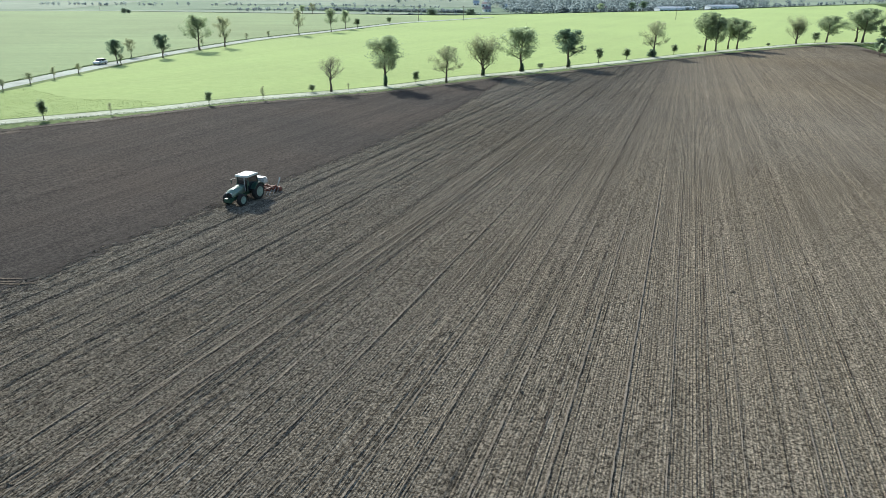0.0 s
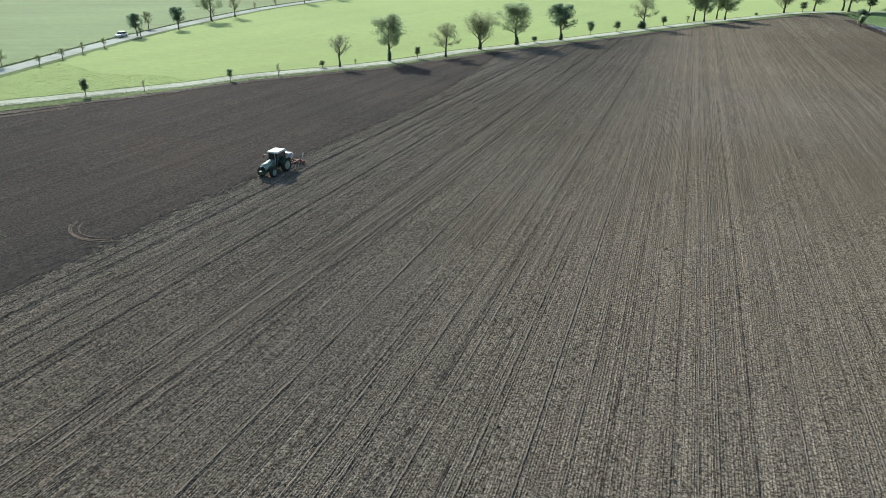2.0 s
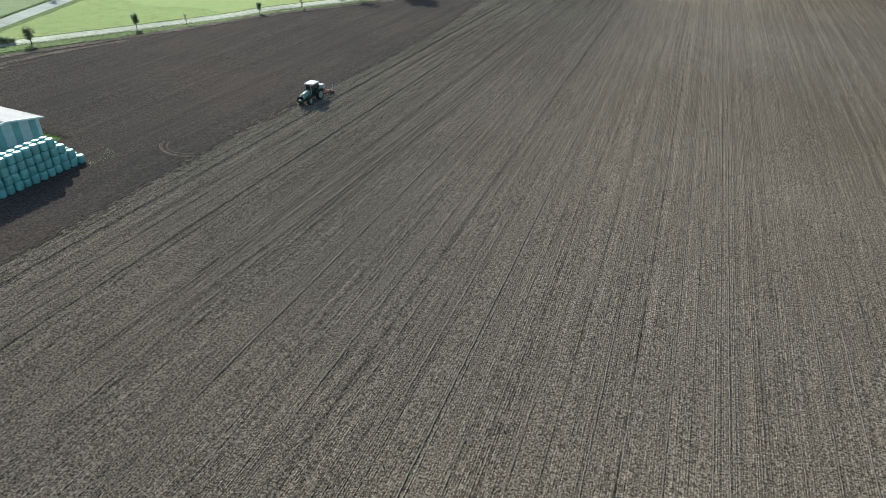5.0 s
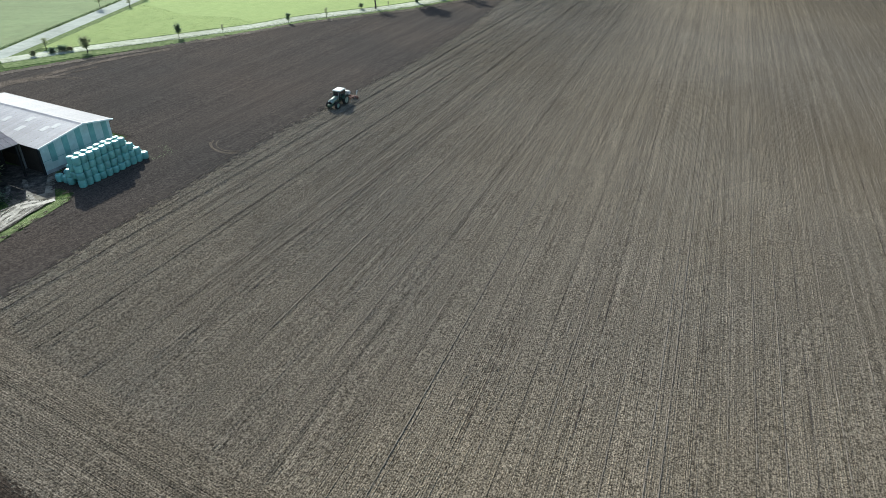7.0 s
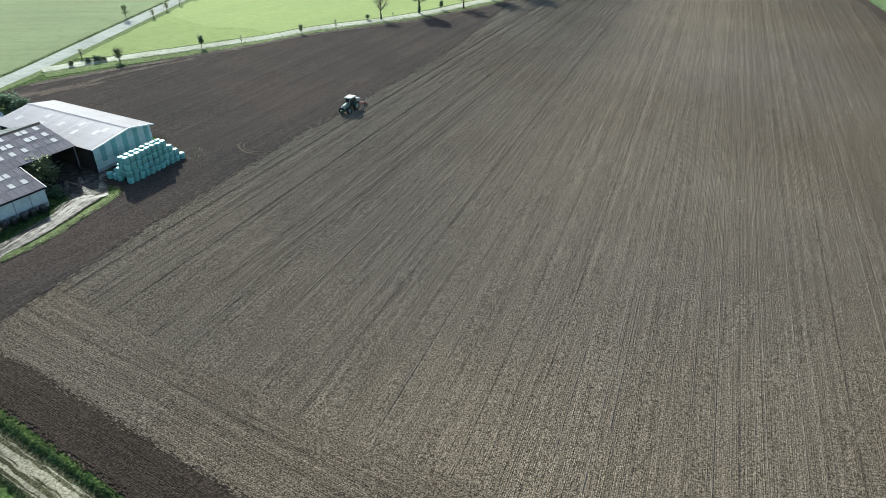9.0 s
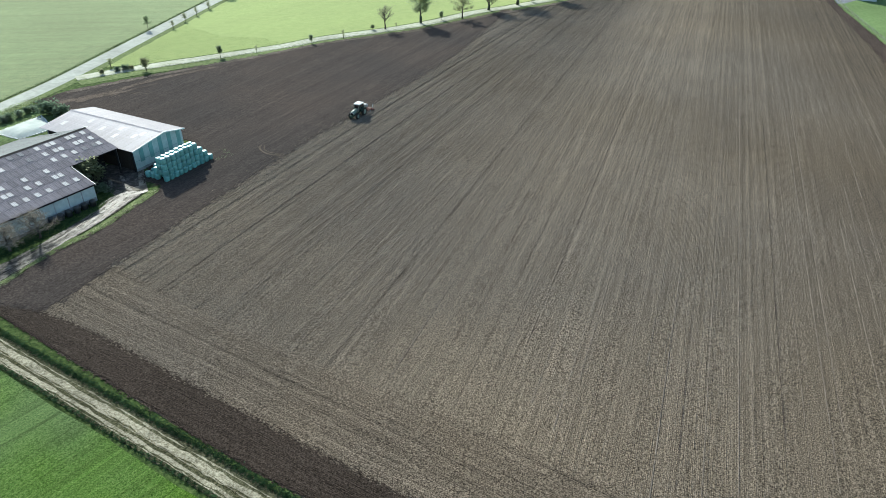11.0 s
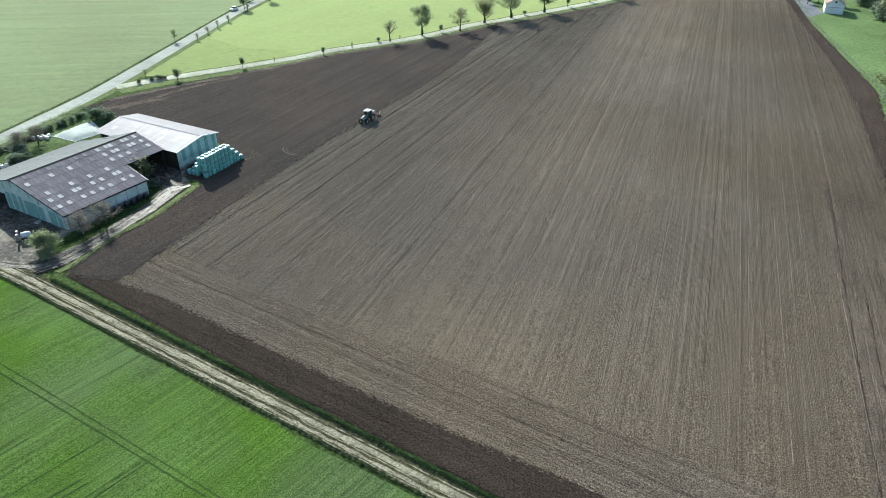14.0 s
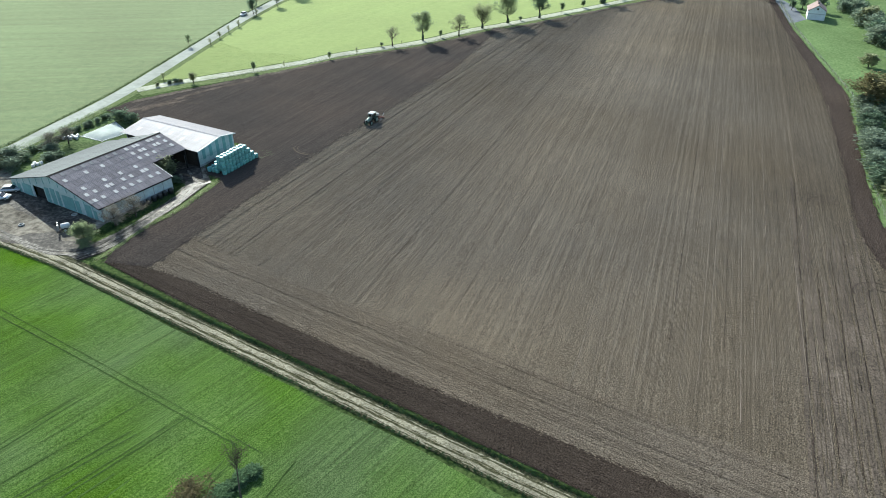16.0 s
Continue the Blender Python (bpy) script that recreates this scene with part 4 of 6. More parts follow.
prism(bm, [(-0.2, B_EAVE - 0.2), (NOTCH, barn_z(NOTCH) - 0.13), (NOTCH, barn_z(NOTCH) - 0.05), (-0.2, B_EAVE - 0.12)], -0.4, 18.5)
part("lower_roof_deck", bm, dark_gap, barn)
boxed("verge_trim", barn, white_trim, 18.5, 18.62, -0.25, NOTCH, 0, 0.02).matrix_basis = Matrix.Translation((0, 0, B_EAVE + 0.06)) @ pose(0, 0, 0, math.degrees(pitch))
# columns with a clear sheet, row by row from the ridge; the clouded ones have weathered
CLEAR = ((18, 20, 21, 24, 25, 27), (1, 6, 10, 18, 20, 21, 24, 25, 27), (18, 20, 22, 27), (2, 7, 11, 15), (1, 3, 6, 7, 10, 12, 15, 16), (1, 3, 6, 8, 10, 12, 15, 17))
CLOUDED = ((2, 5, 7, 9, 13, 15), (15,), (24, 26), (), (), (0,))
row_len = slope_len / 7
plain_sheet, pale_sheet = sheet_mesh("roof_sheet", 0.965, row_len + 0.05, roof_brown), sheet_mesh("skylight", 0.8, row_len * 0.5, skylight_mat)
aged_sheet = sheet_mesh("skylight", 0.8, row_len * 0.5, skylight_aged)
for c in range(29):
    for r in range(7):
        if r > 3 and c > 18:
            continue
        y = B_HALF * (6 - r) / 7
        jig = random.uniform(-0.4, 0.4)
        at = Matrix.Translation((c - 0.4, y - 0.05, barn_z(y) + 0.02 + 0.006 * (6 - r) + random.uniform(0, 0.008))) @ pose(0, 0, 0, math.degrees(pitch) + jig * 0.15)
        lay("roof_sheet", plain_sheet, barn, at)
        if r < 6 and (c in CLEAR[r] or c in CLOUDED[r]):
            lay("skylight", pale_sheet if c in CLEAR[r] else aged_sheet, barn, at @ Matrix.Translation((0.09, row_len * (0.03 if r == 5 else 0.2), 0.045)))

for ob in barn.children:
    if ob.matrix_basis == Matrix.Identity(4):
        for v in ob.data.vertices:
            v.co.x += askew(v.co.y)
    else:
        ob.location.x += askew(ob.location.y)

# hay barn with a light metal roof: local x along the ridge towards the bales
hall = tagged(new("hay_barn"), "open hay barn with pale metal roof and mint gable", "barn")
hall.matrix_world = pose(-82.5, 52.5, 0.9, 0, 0, -25.9)
H_LEN, H_SPAN, H_EAVE, H_RIDGE = 25.0, 12.4, 4.45, 5.6
H_MID, H_NORTH = 7.5, 4.68   # the ridge lies nearer the north wall, whose eave is higher


def hall_z(y):
    return H_EAVE + (H_RIDGE - H_EAVE) * y / H_MID if y < H_MID else H_NORTH + (H_RIDGE - H_NORTH) * (H_SPAN - y) / (H_SPAN - H_MID)


bm = bmesh.new()
prism(bm, [(0, -0.6), (H_SPAN, -0.6), (H_SPAN, H_NORTH - 0.06), (H_MID, H_RIDGE - 0.06), (0, H_EAVE - 0.06)], H_LEN - 0.25, H_LEN - 0.05)
part("gable_wall", bm, wall_mint, hall, "pale mint sheet gable wall")
for k in range(5):
    y = 1.55 + k * 2.34
    bm = bmesh.new()
    prism(bm, [(y, 1.6 if k < 2 else 0.6), (y + 0.95, 1.6 if k < 2 else 0.6), (y + 0.95, hall_z(y + 0.95) - 0.22), (y, hall_z(y) - 0.22)], H_LEN - 0.05, H_LEN)
    part("wall_stripe", bm, wall_teal, hall, "teal upright sheet stripe")
for k in range(6):
    y = 2.55 + (k - 1) * 2.34 if k else 0.05
    y1 = min(H_SPAN, 1.5 + k * 2.34)
    bm = bmesh.new()
    prism(bm, [(y, 2.0), (y1, 2.0), (y1, 2.07), (y, 2.07)], H_LEN - 0.05, H_LEN - 0.015)
    part("wall_seam", bm, wall_teal, hall, "thin teal sheet seam")
boxed("base_panel", hall, wall_grey, H_LEN - 0.05, H_LEN + 0.01, 0.1, H_SPAN - 0.1, -0.5, 0.55, label="weathered grey base course")
boxed("corner_post", hall, dark_gap, H_LEN - 0.3, H_LEN + 0.04, -0.14, 0.12, -0.5, H_EAVE - 0.05, label="dark steel corner post")
boxed("north_wall", hall, wall_grey, 0.2, H_LEN - 0.25, H_SPAN - 0.2, H_SPAN, -0.6, H_NORTH - 0.1)
bm = bmesh.new()
prism(bm, [(0.2, -0.6), (H_SPAN - 0.2, -0.6), (H_SPAN - 0.2, H_NORTH - 0.1), (H_MID, H_RIDGE - 0.1), (0.2, H_EAVE - 0.1)], 0, 0.2)
part("west_wall", bm, wall_grey, hall)
boxed("south_wall", hall, surface("dark_brown_barn_boards", [(0.028, 0.022, 0.018), (0.055, 0.045, 0.036)], 3, 6, 0.9, (9, 0.01)), 0.2, H_LEN - 0.3, 0.3, 0.45, -0.5, H_EAVE - 0.08, label="dark brown boarded side wall")
for x in (4.2, 9.5, 14.8, 20.2):
    boxed("post", hall, steel, x - 0.12, x + 0.12, 0.02, 0.26, -0.5, H_EAVE - 0.1)
h_pitch, n_pitch = math.degrees(math.atan2(H_RIDGE - H_EAVE, H_MID)), math.degrees(math.atan2(H_RIDGE - H_NORTH, H_SPAN - H_MID))
h_len, n_len = math.hypot(H_MID, H_RIDGE - H_EAVE), math.hypot(H_SPAN - H_MID, H_RIDGE - H_NORTH)
panel, north_panel = sheet_mesh("roof_sheet", 0.99, h_len + 0.35, roof_light, 4), sheet_mesh("roof_sheet", 0.99, n_len + 0.35, roof_light, 4)
bright = sheet_mesh("skylight", 0.985, 1.5, skylight_hall)
for k in range(27):
    at = Matrix.Translation((k - 1.45, -0.35, H_EAVE - 0.05 + random.uniform(0, 0.008))) @ pose(0, 0, 0, h_pitch)
    lay("roof_sheet", panel, hall, at)
    if k in (3, 8, 9, 13, 17, 18, 22, 23):
        lay("skylight", bright, hall, at @ Matrix.Translation((0, 2.6 + (k % 3) * 1.3, 0.02)))
    lay("roof_sheet", north_panel, hall, Matrix.Translation((k - 0.46, H_SPAN + 0.35, H_NORTH - 0.05 + random.uniform(0, 0.008))) @ pose(0, 0, 0, 0, 0, 180) @ pose(0, 0, 0, n_pitch))
bm = bmesh.new()
prism(bm, [(H_MID - 0.35, H_RIDGE - 0.02), (H_MID, H_RIDGE + 0.12), (H_MID + 0.35, H_RIDGE - 0.02)], -1.5, 25.6)
part("ridge_cap", bm, roof_light, hall, "light metal ridge capping")
for s in (-1, 1):
    y, z, run = (-0.35, H_EAVE - 0.05, h_len + 0.35) if s < 0 else (H_SPAN + 0.35, H_NORTH - 0.05, n_len + 0.35)
    ob = boxed("verge_trim", hall, white_trim, 25.5, 25.64, 0, run, -0.12, 0.1, label="white verge trim")
    ob.matrix_basis = Matrix.Translation((0, y, z)) @ (pose(0, 0, 0, h_pitch) if s < 0 else pose(0, 0, 0, -n_pitch) @ Matrix.Translation((0, -run, 0)))
bm = bmesh.new()
for x in np.arange(1.5, 24, 1.9):
    for y in np.arange(6.0, 11.0, 1.6):
        box(bm, x, x + 1.7, y, y + 1.4, -0.3, 2.4 + 0.7 * random.random(), 0.12)
tagged(part("straw_stack", bm, surface("stacked_straw", [(0.20, 0.15, 0.07), (0.32, 0.25, 0.12)], 3, 6, 0.9, (12, 0.03))), "dim stack of straw bales inside the barn", "straw").matrix_world = hall.matrix_world

# wrapped silage bales
wrap = surface("teal_stretch_wrap", [(0.11, 0.32, 0.30), (0.17, 0.41, 0.385)], 1.6, 5, 0.42, (7, 0.02), (0.6, 0.2), vary=0.14, spec=0.95)
wrap_black = surface("black_stretch_wrap", [(0.012, 0.014, 0.016), (0.03, 0.032, 0.034)], 2, 5, 0.35, (7, 0.02), (0.6, 0.2), vary=0.2, spec=0.5)
wrap_white = surface("white_stretch_wrap", [(0.60, 0.62, 0.62), (0.78, 0.79, 0.79)], 2, 5, 0.4, (7, 0.02), (0.6, 0.1), vary=0.1)


def lathe(profile, sides=16):
    bm = bmesh.new()
    rings = [[bm.verts.new((r * math.cos(k * math.tau / sides), r * math.sin(k * math.tau / sides), z)) for k in range(sides)] for r, z in profile]
    for a, b in zip(rings, rings[1:]):
        for k in range(sides):
            bm.faces.new((a[k], a[(k + 1) % sides], b[(k + 1) % sides], b[k]))
    bm.faces.new(rings[0][::-1]), bm.faces.new(rings[-1])
    return bm


BALE = [(0.36, 0.0), (0.50, 0.03), (0.55, 0.13), (0.57, 0.45), (0.565, 0.8), (0.545, 1.02), (0.48, 1.12), (0.31, 1.15)]
first = part("wrapped_bale", lathe(BALE), wrap, None, "", True)
tagged(first, "teal plastic-wrapped round silage bale in a tall stack", "silage bale", "stack of wrapped bales")
ax, ay = 0.42, 0.9075   # the stack's long front, away from the yard
spots = []
for j, layers in enumerate((4, 4, 3, 2, 1)):
    for k in range(layers):
        for i in range(11 - k):
            if (i, j, k) not in ((0, 1, 0), (0, 3, 1), (0, 2, 2)):   # gaps where bales were taken
                spots.append((i, j, k))
for i, j, k in spots:
    sx = i * 1.13 + random.uniform(-0.05, 0.05) + 0.04 * k - (0.25 if i == 0 and j == 4 else 0)
    sy = j * 1.12 + random.uniform(-0.05, 0.05) + 0.05 * k
    x, y = -52.75 + ax * sx - ay * sy, 38.1 + ay * sx + ax * sy
    m = pose(x, y, gz(x, y) + 0.14 + 1.13 * k, random.uniform(-4, 4), random.uniform(-4, 4), random.uniform(0, 360)) @ Matrix.Diagonal((1, 1, random.uniform(0.94, 1.04), 1))
    copy_thing(first, m)
GONE.append(first)
dark_bale = tagged(part("wrapped_bale", lathe(BALE), wrap_black, None, "", True), "black plastic-wrapped bale against the barn wall", "silage bale", "black bales by the wall")
for k in range(6):
    x, y = 9.6 + k * 1.5, -0.9 + random.uniform(-0.1, 0.1)
    q = barn.matrix_world @ Vector((x, y, 0))
    copy_thing(dark_bale, pose(q.x, q.y, gz(q.x, q.y) + 0.1, 0, 0, random.uniform(0, 360)))
GONE.append(dark_bale)
pale_bale = tagged(part("wrapped_bale", lathe(BALE), wrap_white, None, "", True), "white plastic-wrapped bale lying in the farm garden", "silage bale", "white bales in the garden")
for k, (x, y) in enumerate([(-101.8, 56.6), (-101.0, 57.4), (-100.1, 56.8), (-99.3, 57.5), (-98.5, 57.0), (-100.4, 58.3), (-99.0, 58.6), (-100.6, 39.5), (-99.9, 40.3), (-99.5, 41.3), (-100.9, 40.8)]):
    copy_thing(pale_bale, pose(x, y, gz(x, y) + 0.02, 0, 0, 40 * k) @ Matrix.Diagonal((0.75, 0.75, 0.7, 1)))
GONE.append(pale_bale)

# silage clamp under a pale sheet, weighted with white bags
clamp_sheet = surface("pale_green_silage_sheet", [(0.39, 0.445, 0.41), (0.48, 0.535, 0.495)], 0.5, 6, 0.9, (1.2, 0.1), (0.15, 0.15))
clamp = tagged(new("silage_clamp"), "low silage clamp under a pale green sheet", "silage clamp")
CORNERS = [(-98.2, 58.8), (-93.7, 69.4), (-86.9, 62.0), (-91.2, 55.9)]
bm = bmesh.new()
rows = []
for a in range(9):
    rows.append([])
    for b in range(9):
        u, v = a / 8, b / 8
        p = Vector(CORNERS[0]).lerp(Vector(CORNERS[1]), u).lerp(Vector(CORNERS[3]).lerp(Vector(CORNERS[2]), u), v)
        edge = min(u, v, 1 - u, 1 - v)
        rows[-1].append(bm.verts.new((p.x, p.y, gz(p.x, p.y) + (0.75 * min(1, edge * 6)) + random.uniform(0, 0.04))))
for a in range(8):
    for b in range(8):
        bm.faces.new((rows[a][b], rows[a + 1][b], rows[a + 1][b + 1], rows[a][b + 1]))
part("sheet", bm, clamp_sheet, clamp, "", True)
bag = part("weight_bag", lathe([(0.12, 0), (0.2, 0.03), (0.22, 0.09), (0.17, 0.16), (0.07, 0.18)], 9), wrap_white, clamp, "", True)
for k, (x, y) in enumerate(dense(CORNERS, 0.62)):
    if k:
        o = lay("weight_bag", bag.data, clamp, pose(x + random.uniform(-0.1, 0.1), y + random.uniform(-0.1, 0.1), gz(x, y) + 0.06, 0, 0, 50 * k))
    else:
        bag.matrix_basis = pose(x, y, gz(x, y) + 0.06)


# ---- vehicles ----
glass = surface("dark_tinted_glass", [(0.012, 0.016, 0.02), (0.02, 0.026, 0.03)], 1, 2, 0.06, spec=0.8)
car_white = surface("white_car_paint", [(0.66, 0.68, 0.70), (0.74, 0.76, 0.78)], 1, 3, 0.25, patches=(0.4, 0.05), spec=0.6)
car_silver = surface("silver_car_paint", [(0.42, 0.46, 0.50), (0.50, 0.54, 0.58)], 1, 3, 0.25, patches=(0.4, 0.05), metal=0.4, spec=0.6)
rim_mat = surface("light_alloy", [(0.45, 0.46, 0.47), (0.58, 0.59, 0.60)], 4, 3, 0.4, metal=0.7)
lamp_glass = surface("clear_lamp_glass", [(0.55, 0.56, 0.56), (0.75, 0.76, 0.76)], 5, 2, 0.15)


def wheel(parent, x, y, z, radius, width, rim, name="wheel", sides=20):
    """A tyre with treaded edge and a dished rim, axle along local y."""
    r, w = radius, width / 2
    tyre = part(name, lathe([(r * 0.6, -w * 0.9), (r * 0.9, -w), (r, -w * 0.7), (r, w * 0.7), (r * 0.9, w), (r * 0.6, w * 0.9)], sides), black_rubber, parent, "", True)
    tyre.matrix_basis = Matrix.Translation((x, y, z)) @ pose(0, 0, 0, 90)
    part("rim", lathe([(r * 0.2, -w * 1.02), (r * 0.5, -w * 0.95), (r * 0.62, -w), (r * 0.62, w), (r * 0.5, w * 0.95), (r * 0.2, w * 1.02)], sides), rim, tyre)
    return tyre


def car(paint, label, m, group=""):
    c = tagged(new("car"), label, "car", group)
    c.matrix_world = m
    bm = bmesh.new()
    prism(bm, [(-2.05, 0.32), (2.0, 0.30), (2.1, 0.55), (2.02, 0.78), (1.05, 0.93), (-1.75, 0.98), (-2.08, 0.85)], -0.86, 0.86, "y")
    bmesh.ops.bevel(bm, geom=bm.edges[:], offset=0.07, segments=2, affect="EDGES")
    part("body", bm, paint, c, "", True)
    bm = bmesh.new()
    low, up = [(-1.78, -0.80), (1.02, -0.80), (1.02, 0.80), (-1.78, 0.80)], [(-1.25, -0.62), (0.3, -0.62), (0.3, 0.62), (-1.25, 0.62)]
    a, b = [bm.verts.new((*p, 0.93)) for p in low], [bm.verts.new((*p, 1.42)) for p in up]
    for i in range(4):
        bm.faces.new((a[i], a[(i + 1) % 4], b[(i + 1) % 4], b[i]))
    bm.faces.new(b), bm.faces.new(a[::-1])
    part("cabin_glass", bm, glass, c, "dark tinted windows")
    boxed("roof", c, paint, -1.32, 0.36, -0.65, 0.65, 1.40, 1.47, bevel=0.03)
    for x in (-1.28, 1.28):
        for y in (-0.8, 0.8):
            wheel(c, x, y, 0.32, 0.32, 0.22, rim_mat)
    for y in (-0.6, 0.6):
        boxed("headlight", c, lamp_glass, 1.98, 2.1, y - 0.18, y + 0.18, 0.6, 0.74, bevel=0.02)
        boxed("mirror", c, paint, 0.55, 0.72, y * 1.58 - 0.08, y * 1.58 + 0.08, 0.95, 1.08, bevel=0.02)
    return c


car(car_white, "white estate car parked in the farmyard", pose(-98.6, 22.6, gz(-98.6, 22.6) + 0.15, 0, 0, 8), "cars in the yard")
car(car_silver, "silver car parked beside the barn", pose(-98.4, 26.4, gz(-98.4, 26.4) + 0.15, 0, 0, 12), "cars in the yard")
car(car_white, "white car on the country road", pose(-93.0, 193.5, gz(-93, 193.5) + 0.14, 0, 0, -100))

# tractor with a tine harrow
hood_mat = surface("pale_cream_tractor_paint", [(0.50, 0.53, 0.50), (0.62, 0.65, 0.62)], 2, 4, 0.35, patches=(0.8, 0.1), spec=0.5)
bonnet_mat = surface("dusty_pale_green_paint", [(0.13, 0.20, 0.165), (0.22, 0.29, 0.25)], 2, 4, 0.3, patches=(0.8, 0.15), spec=0.6)
hopper_mat = surface("dusty_grey_hopper_paint", [(0.27, 0.28, 0.28), (0.38, 0.39, 0.39)], 2, 4, 0.5, patches=(0.8, 0.2), spec=0.4)
green_mat = surface("dark_green_tractor_paint", [(0.02, 0.05, 0.035), (0.035, 0.075, 0.05)], 2, 4, 0.4, patches=(0.8, 0.15), spec=0.5)
red_mat = surface("faded_red_implement_paint", [(0.12, 0.042, 0.032), (0.19, 0.07, 0.052)], 3, 5, 0.6, patches=(0.9, 0.25))
TX, TY = -21.9, 73.6
tractor = tagged(new("tractor"), "pale tractor with dark cab working across the field", "tractor")
tractor.matrix_world = pose(TX, TY, gz(TX, TY) + 0.10, 0, 0, -112)
bm = bmesh.new()
prism(bm, [(0.3, 1.05), (2.5, 1.0), (2.62, 1.25), (2.45, 1.75), (0.35, 1.95)], -0.42, 0.42, "y")
bmesh.ops.bevel(bm, geom=bm.edges[:], offset=0.08, segments=2, affect="EDGES")
part("hood", bm, bonnet_mat, tractor, "pale sloping engine hood", True)
boxed("grille", tractor, dark_gap, 2.5, 2.66, -0.3, 0.3, 1.05, 1.5, bevel=0.03)
boxed("chassis", tractor, green_mat, -1.7, 2.6, -0.32, 0.32, 0.62, 1.1, bevel=0.05, label="dark green chassis")
boxed("front_weight", tractor, green_mat, 2.6, 3.05, -0.45, 0.45, 0.55, 1.0, bevel=0.06)
bm = bmesh.new()
low, up = [(-1.55, -0.78), (0.35, -0.7), (0.35, 0.7), (-1.55, 0.78)], [(-1.4, -0.72), (0.15, -0.66), (0.15, 0.66), (-1.4, 0.72)]
a, b = [bm.verts.new((*p, 1.2)) for p in low], [bm.verts.new((*p, 2.72)) for p in up]
for i in range(4):
    bm.faces.new((a[i], a[(i + 1) % 4], b[(i + 1) % 4], b[i]))
bm.faces.new(b), bm.faces.new(a[::-1])
part("cab_glass", bm, glass, tractor, "dark tinted cab glass")
for (x0, y0), (x1, y1) in zip(low, up):
    bm = bmesh.new()
    tube(bm, [Vector((x0, y0, 1.15)), Vector((x1, y1, 2.74))], [0.06, 0.06], 6)
    part("cab_post", bm, green_mat, tractor)
boxed("cab_roof", tractor, hood_mat, -1.6, 0.4, -0.84, 0.84, 2.7, 2.92, bevel=0.07, label="pale cab roof")
for y in (-1.0, 1.0):
    wheel(tractor, -1.05, y, 0.9, 0.9, 0.55, bonnet_mat, "rear_wheel", 24)
    wheel(tractor, 1.75, y * 0.92, 0.66, 0.66, 0.45, bonnet_mat, "front_wheel", 22)
    bm = bmesh.new()
    prism(bm, [(-1.05 + 1.05 * math.cos(k), 0.9 + 1.05 * math.sin(k)) for k in np.linspace(0.5, 2.7, 9)] + [(-1.05 + 0.98 * math.cos(k), 0.9 + 0.98 * math.sin(k)) for k in np.linspace(2.7, 0.5, 9)], y - 0.3, y + 0.3, "y")
    part("fender", bm, green_mat, tractor)
    boxed("headlight", tractor, lamp_glass, 2.52, 2.64, y * 0.28 - 0.1, y * 0.28 + 0.1, 1.42, 1.56, bevel=0.02)
    bm = bmesh.new()
    tube(bm, [Vector((0.4, y * 0.75, 2.5)), Vector((0.65, y * 1.15, 2.45)), Vector((0.65, y * 1.15, 2.0))], [0.03, 0.05, 0.08], 6)
    part("mirror", bm, green_mat, tractor)
bm = bmesh.new()
tube(bm, [Vector((0.5, 0.5, 1.3)), Vector((0.5, 0.5, 2.85))], [0.06, 0.05], 8)
part("exhaust", bm, steel, tractor)
harrow = tagged(new("harrow"), "faded red mounted harrow with a seed hopper behind the tractor", "harrow")
harrow.matrix_world = tractor.matrix_world.copy()
for x in (-2.5, -3.3, -4.1):
    boxed("frame_beam", harrow, red_mat, x - 0.07, x + 0.07, -1.5, 1.5, 0.55, 0.70, bevel=0.02)
for y in (-1.2, 0.0, 1.2):
    boxed("frame_rail", harrow, red_mat, -4.2, -2.0, y - 0.06, y + 0.06, 0.70, 0.82, bevel=0.02)
for x in (-2.5, -3.3, -4.1):
    for k in range(8):
        y = -1.4 + k * 0.4
        bm = bmesh.new()
        tube(bm, [Vector((x, y, 0.6)), Vector((x - 0.2, y, 0.45)), Vector((x - 0.05, y, 0.15)), Vector((x + 0.12, y, -0.02))], [0.03, 0.03, 0.03, 0.015], 5)
        part("tine", bm, steel, harrow)
roller = part("roller", lathe([(0.24, -1.5), (0.27, -1.45), (0.27, 1.45), (0.24, 1.5)], 14), red_mat, harrow, "rusty red packer roller")
roller.matrix_basis = Matrix.Translation((-4.6, 0, 0.27)) @ pose(0, 0, 0, 90)
boxed("top_link", harrow, steel, -2.6, -1.6, -0.06, 0.06, 1.15, 1.25)
boxed("hopper", harrow, hopper_mat, -3.05, -2.0, -1.05, 1.05, 1.35, 2.1, bevel=0.16, label="pale seed hopper")
for y in (-1.35, 1.35):
    bm = bmesh.new()
    tube(bm, [Vector((-4.1, y, 0.6)), Vector((-4.5, y, 1.0)), Vector((-4.8, y, 1.55))], [0.05, 0.05, 0.09], 6)
    part("marker_arm", bm, hood_mat, harrow, "pale folded marker arm")
for y in (-0.5, 0.5):
    bm = bmesh.new()
    tube(bm, [Vector((-1.6, y, 0.65)), Vector((-2.5, y, 0.65))], [0.05, 0.05], 6)
    part("lift_arm", bm, steel, harrow)

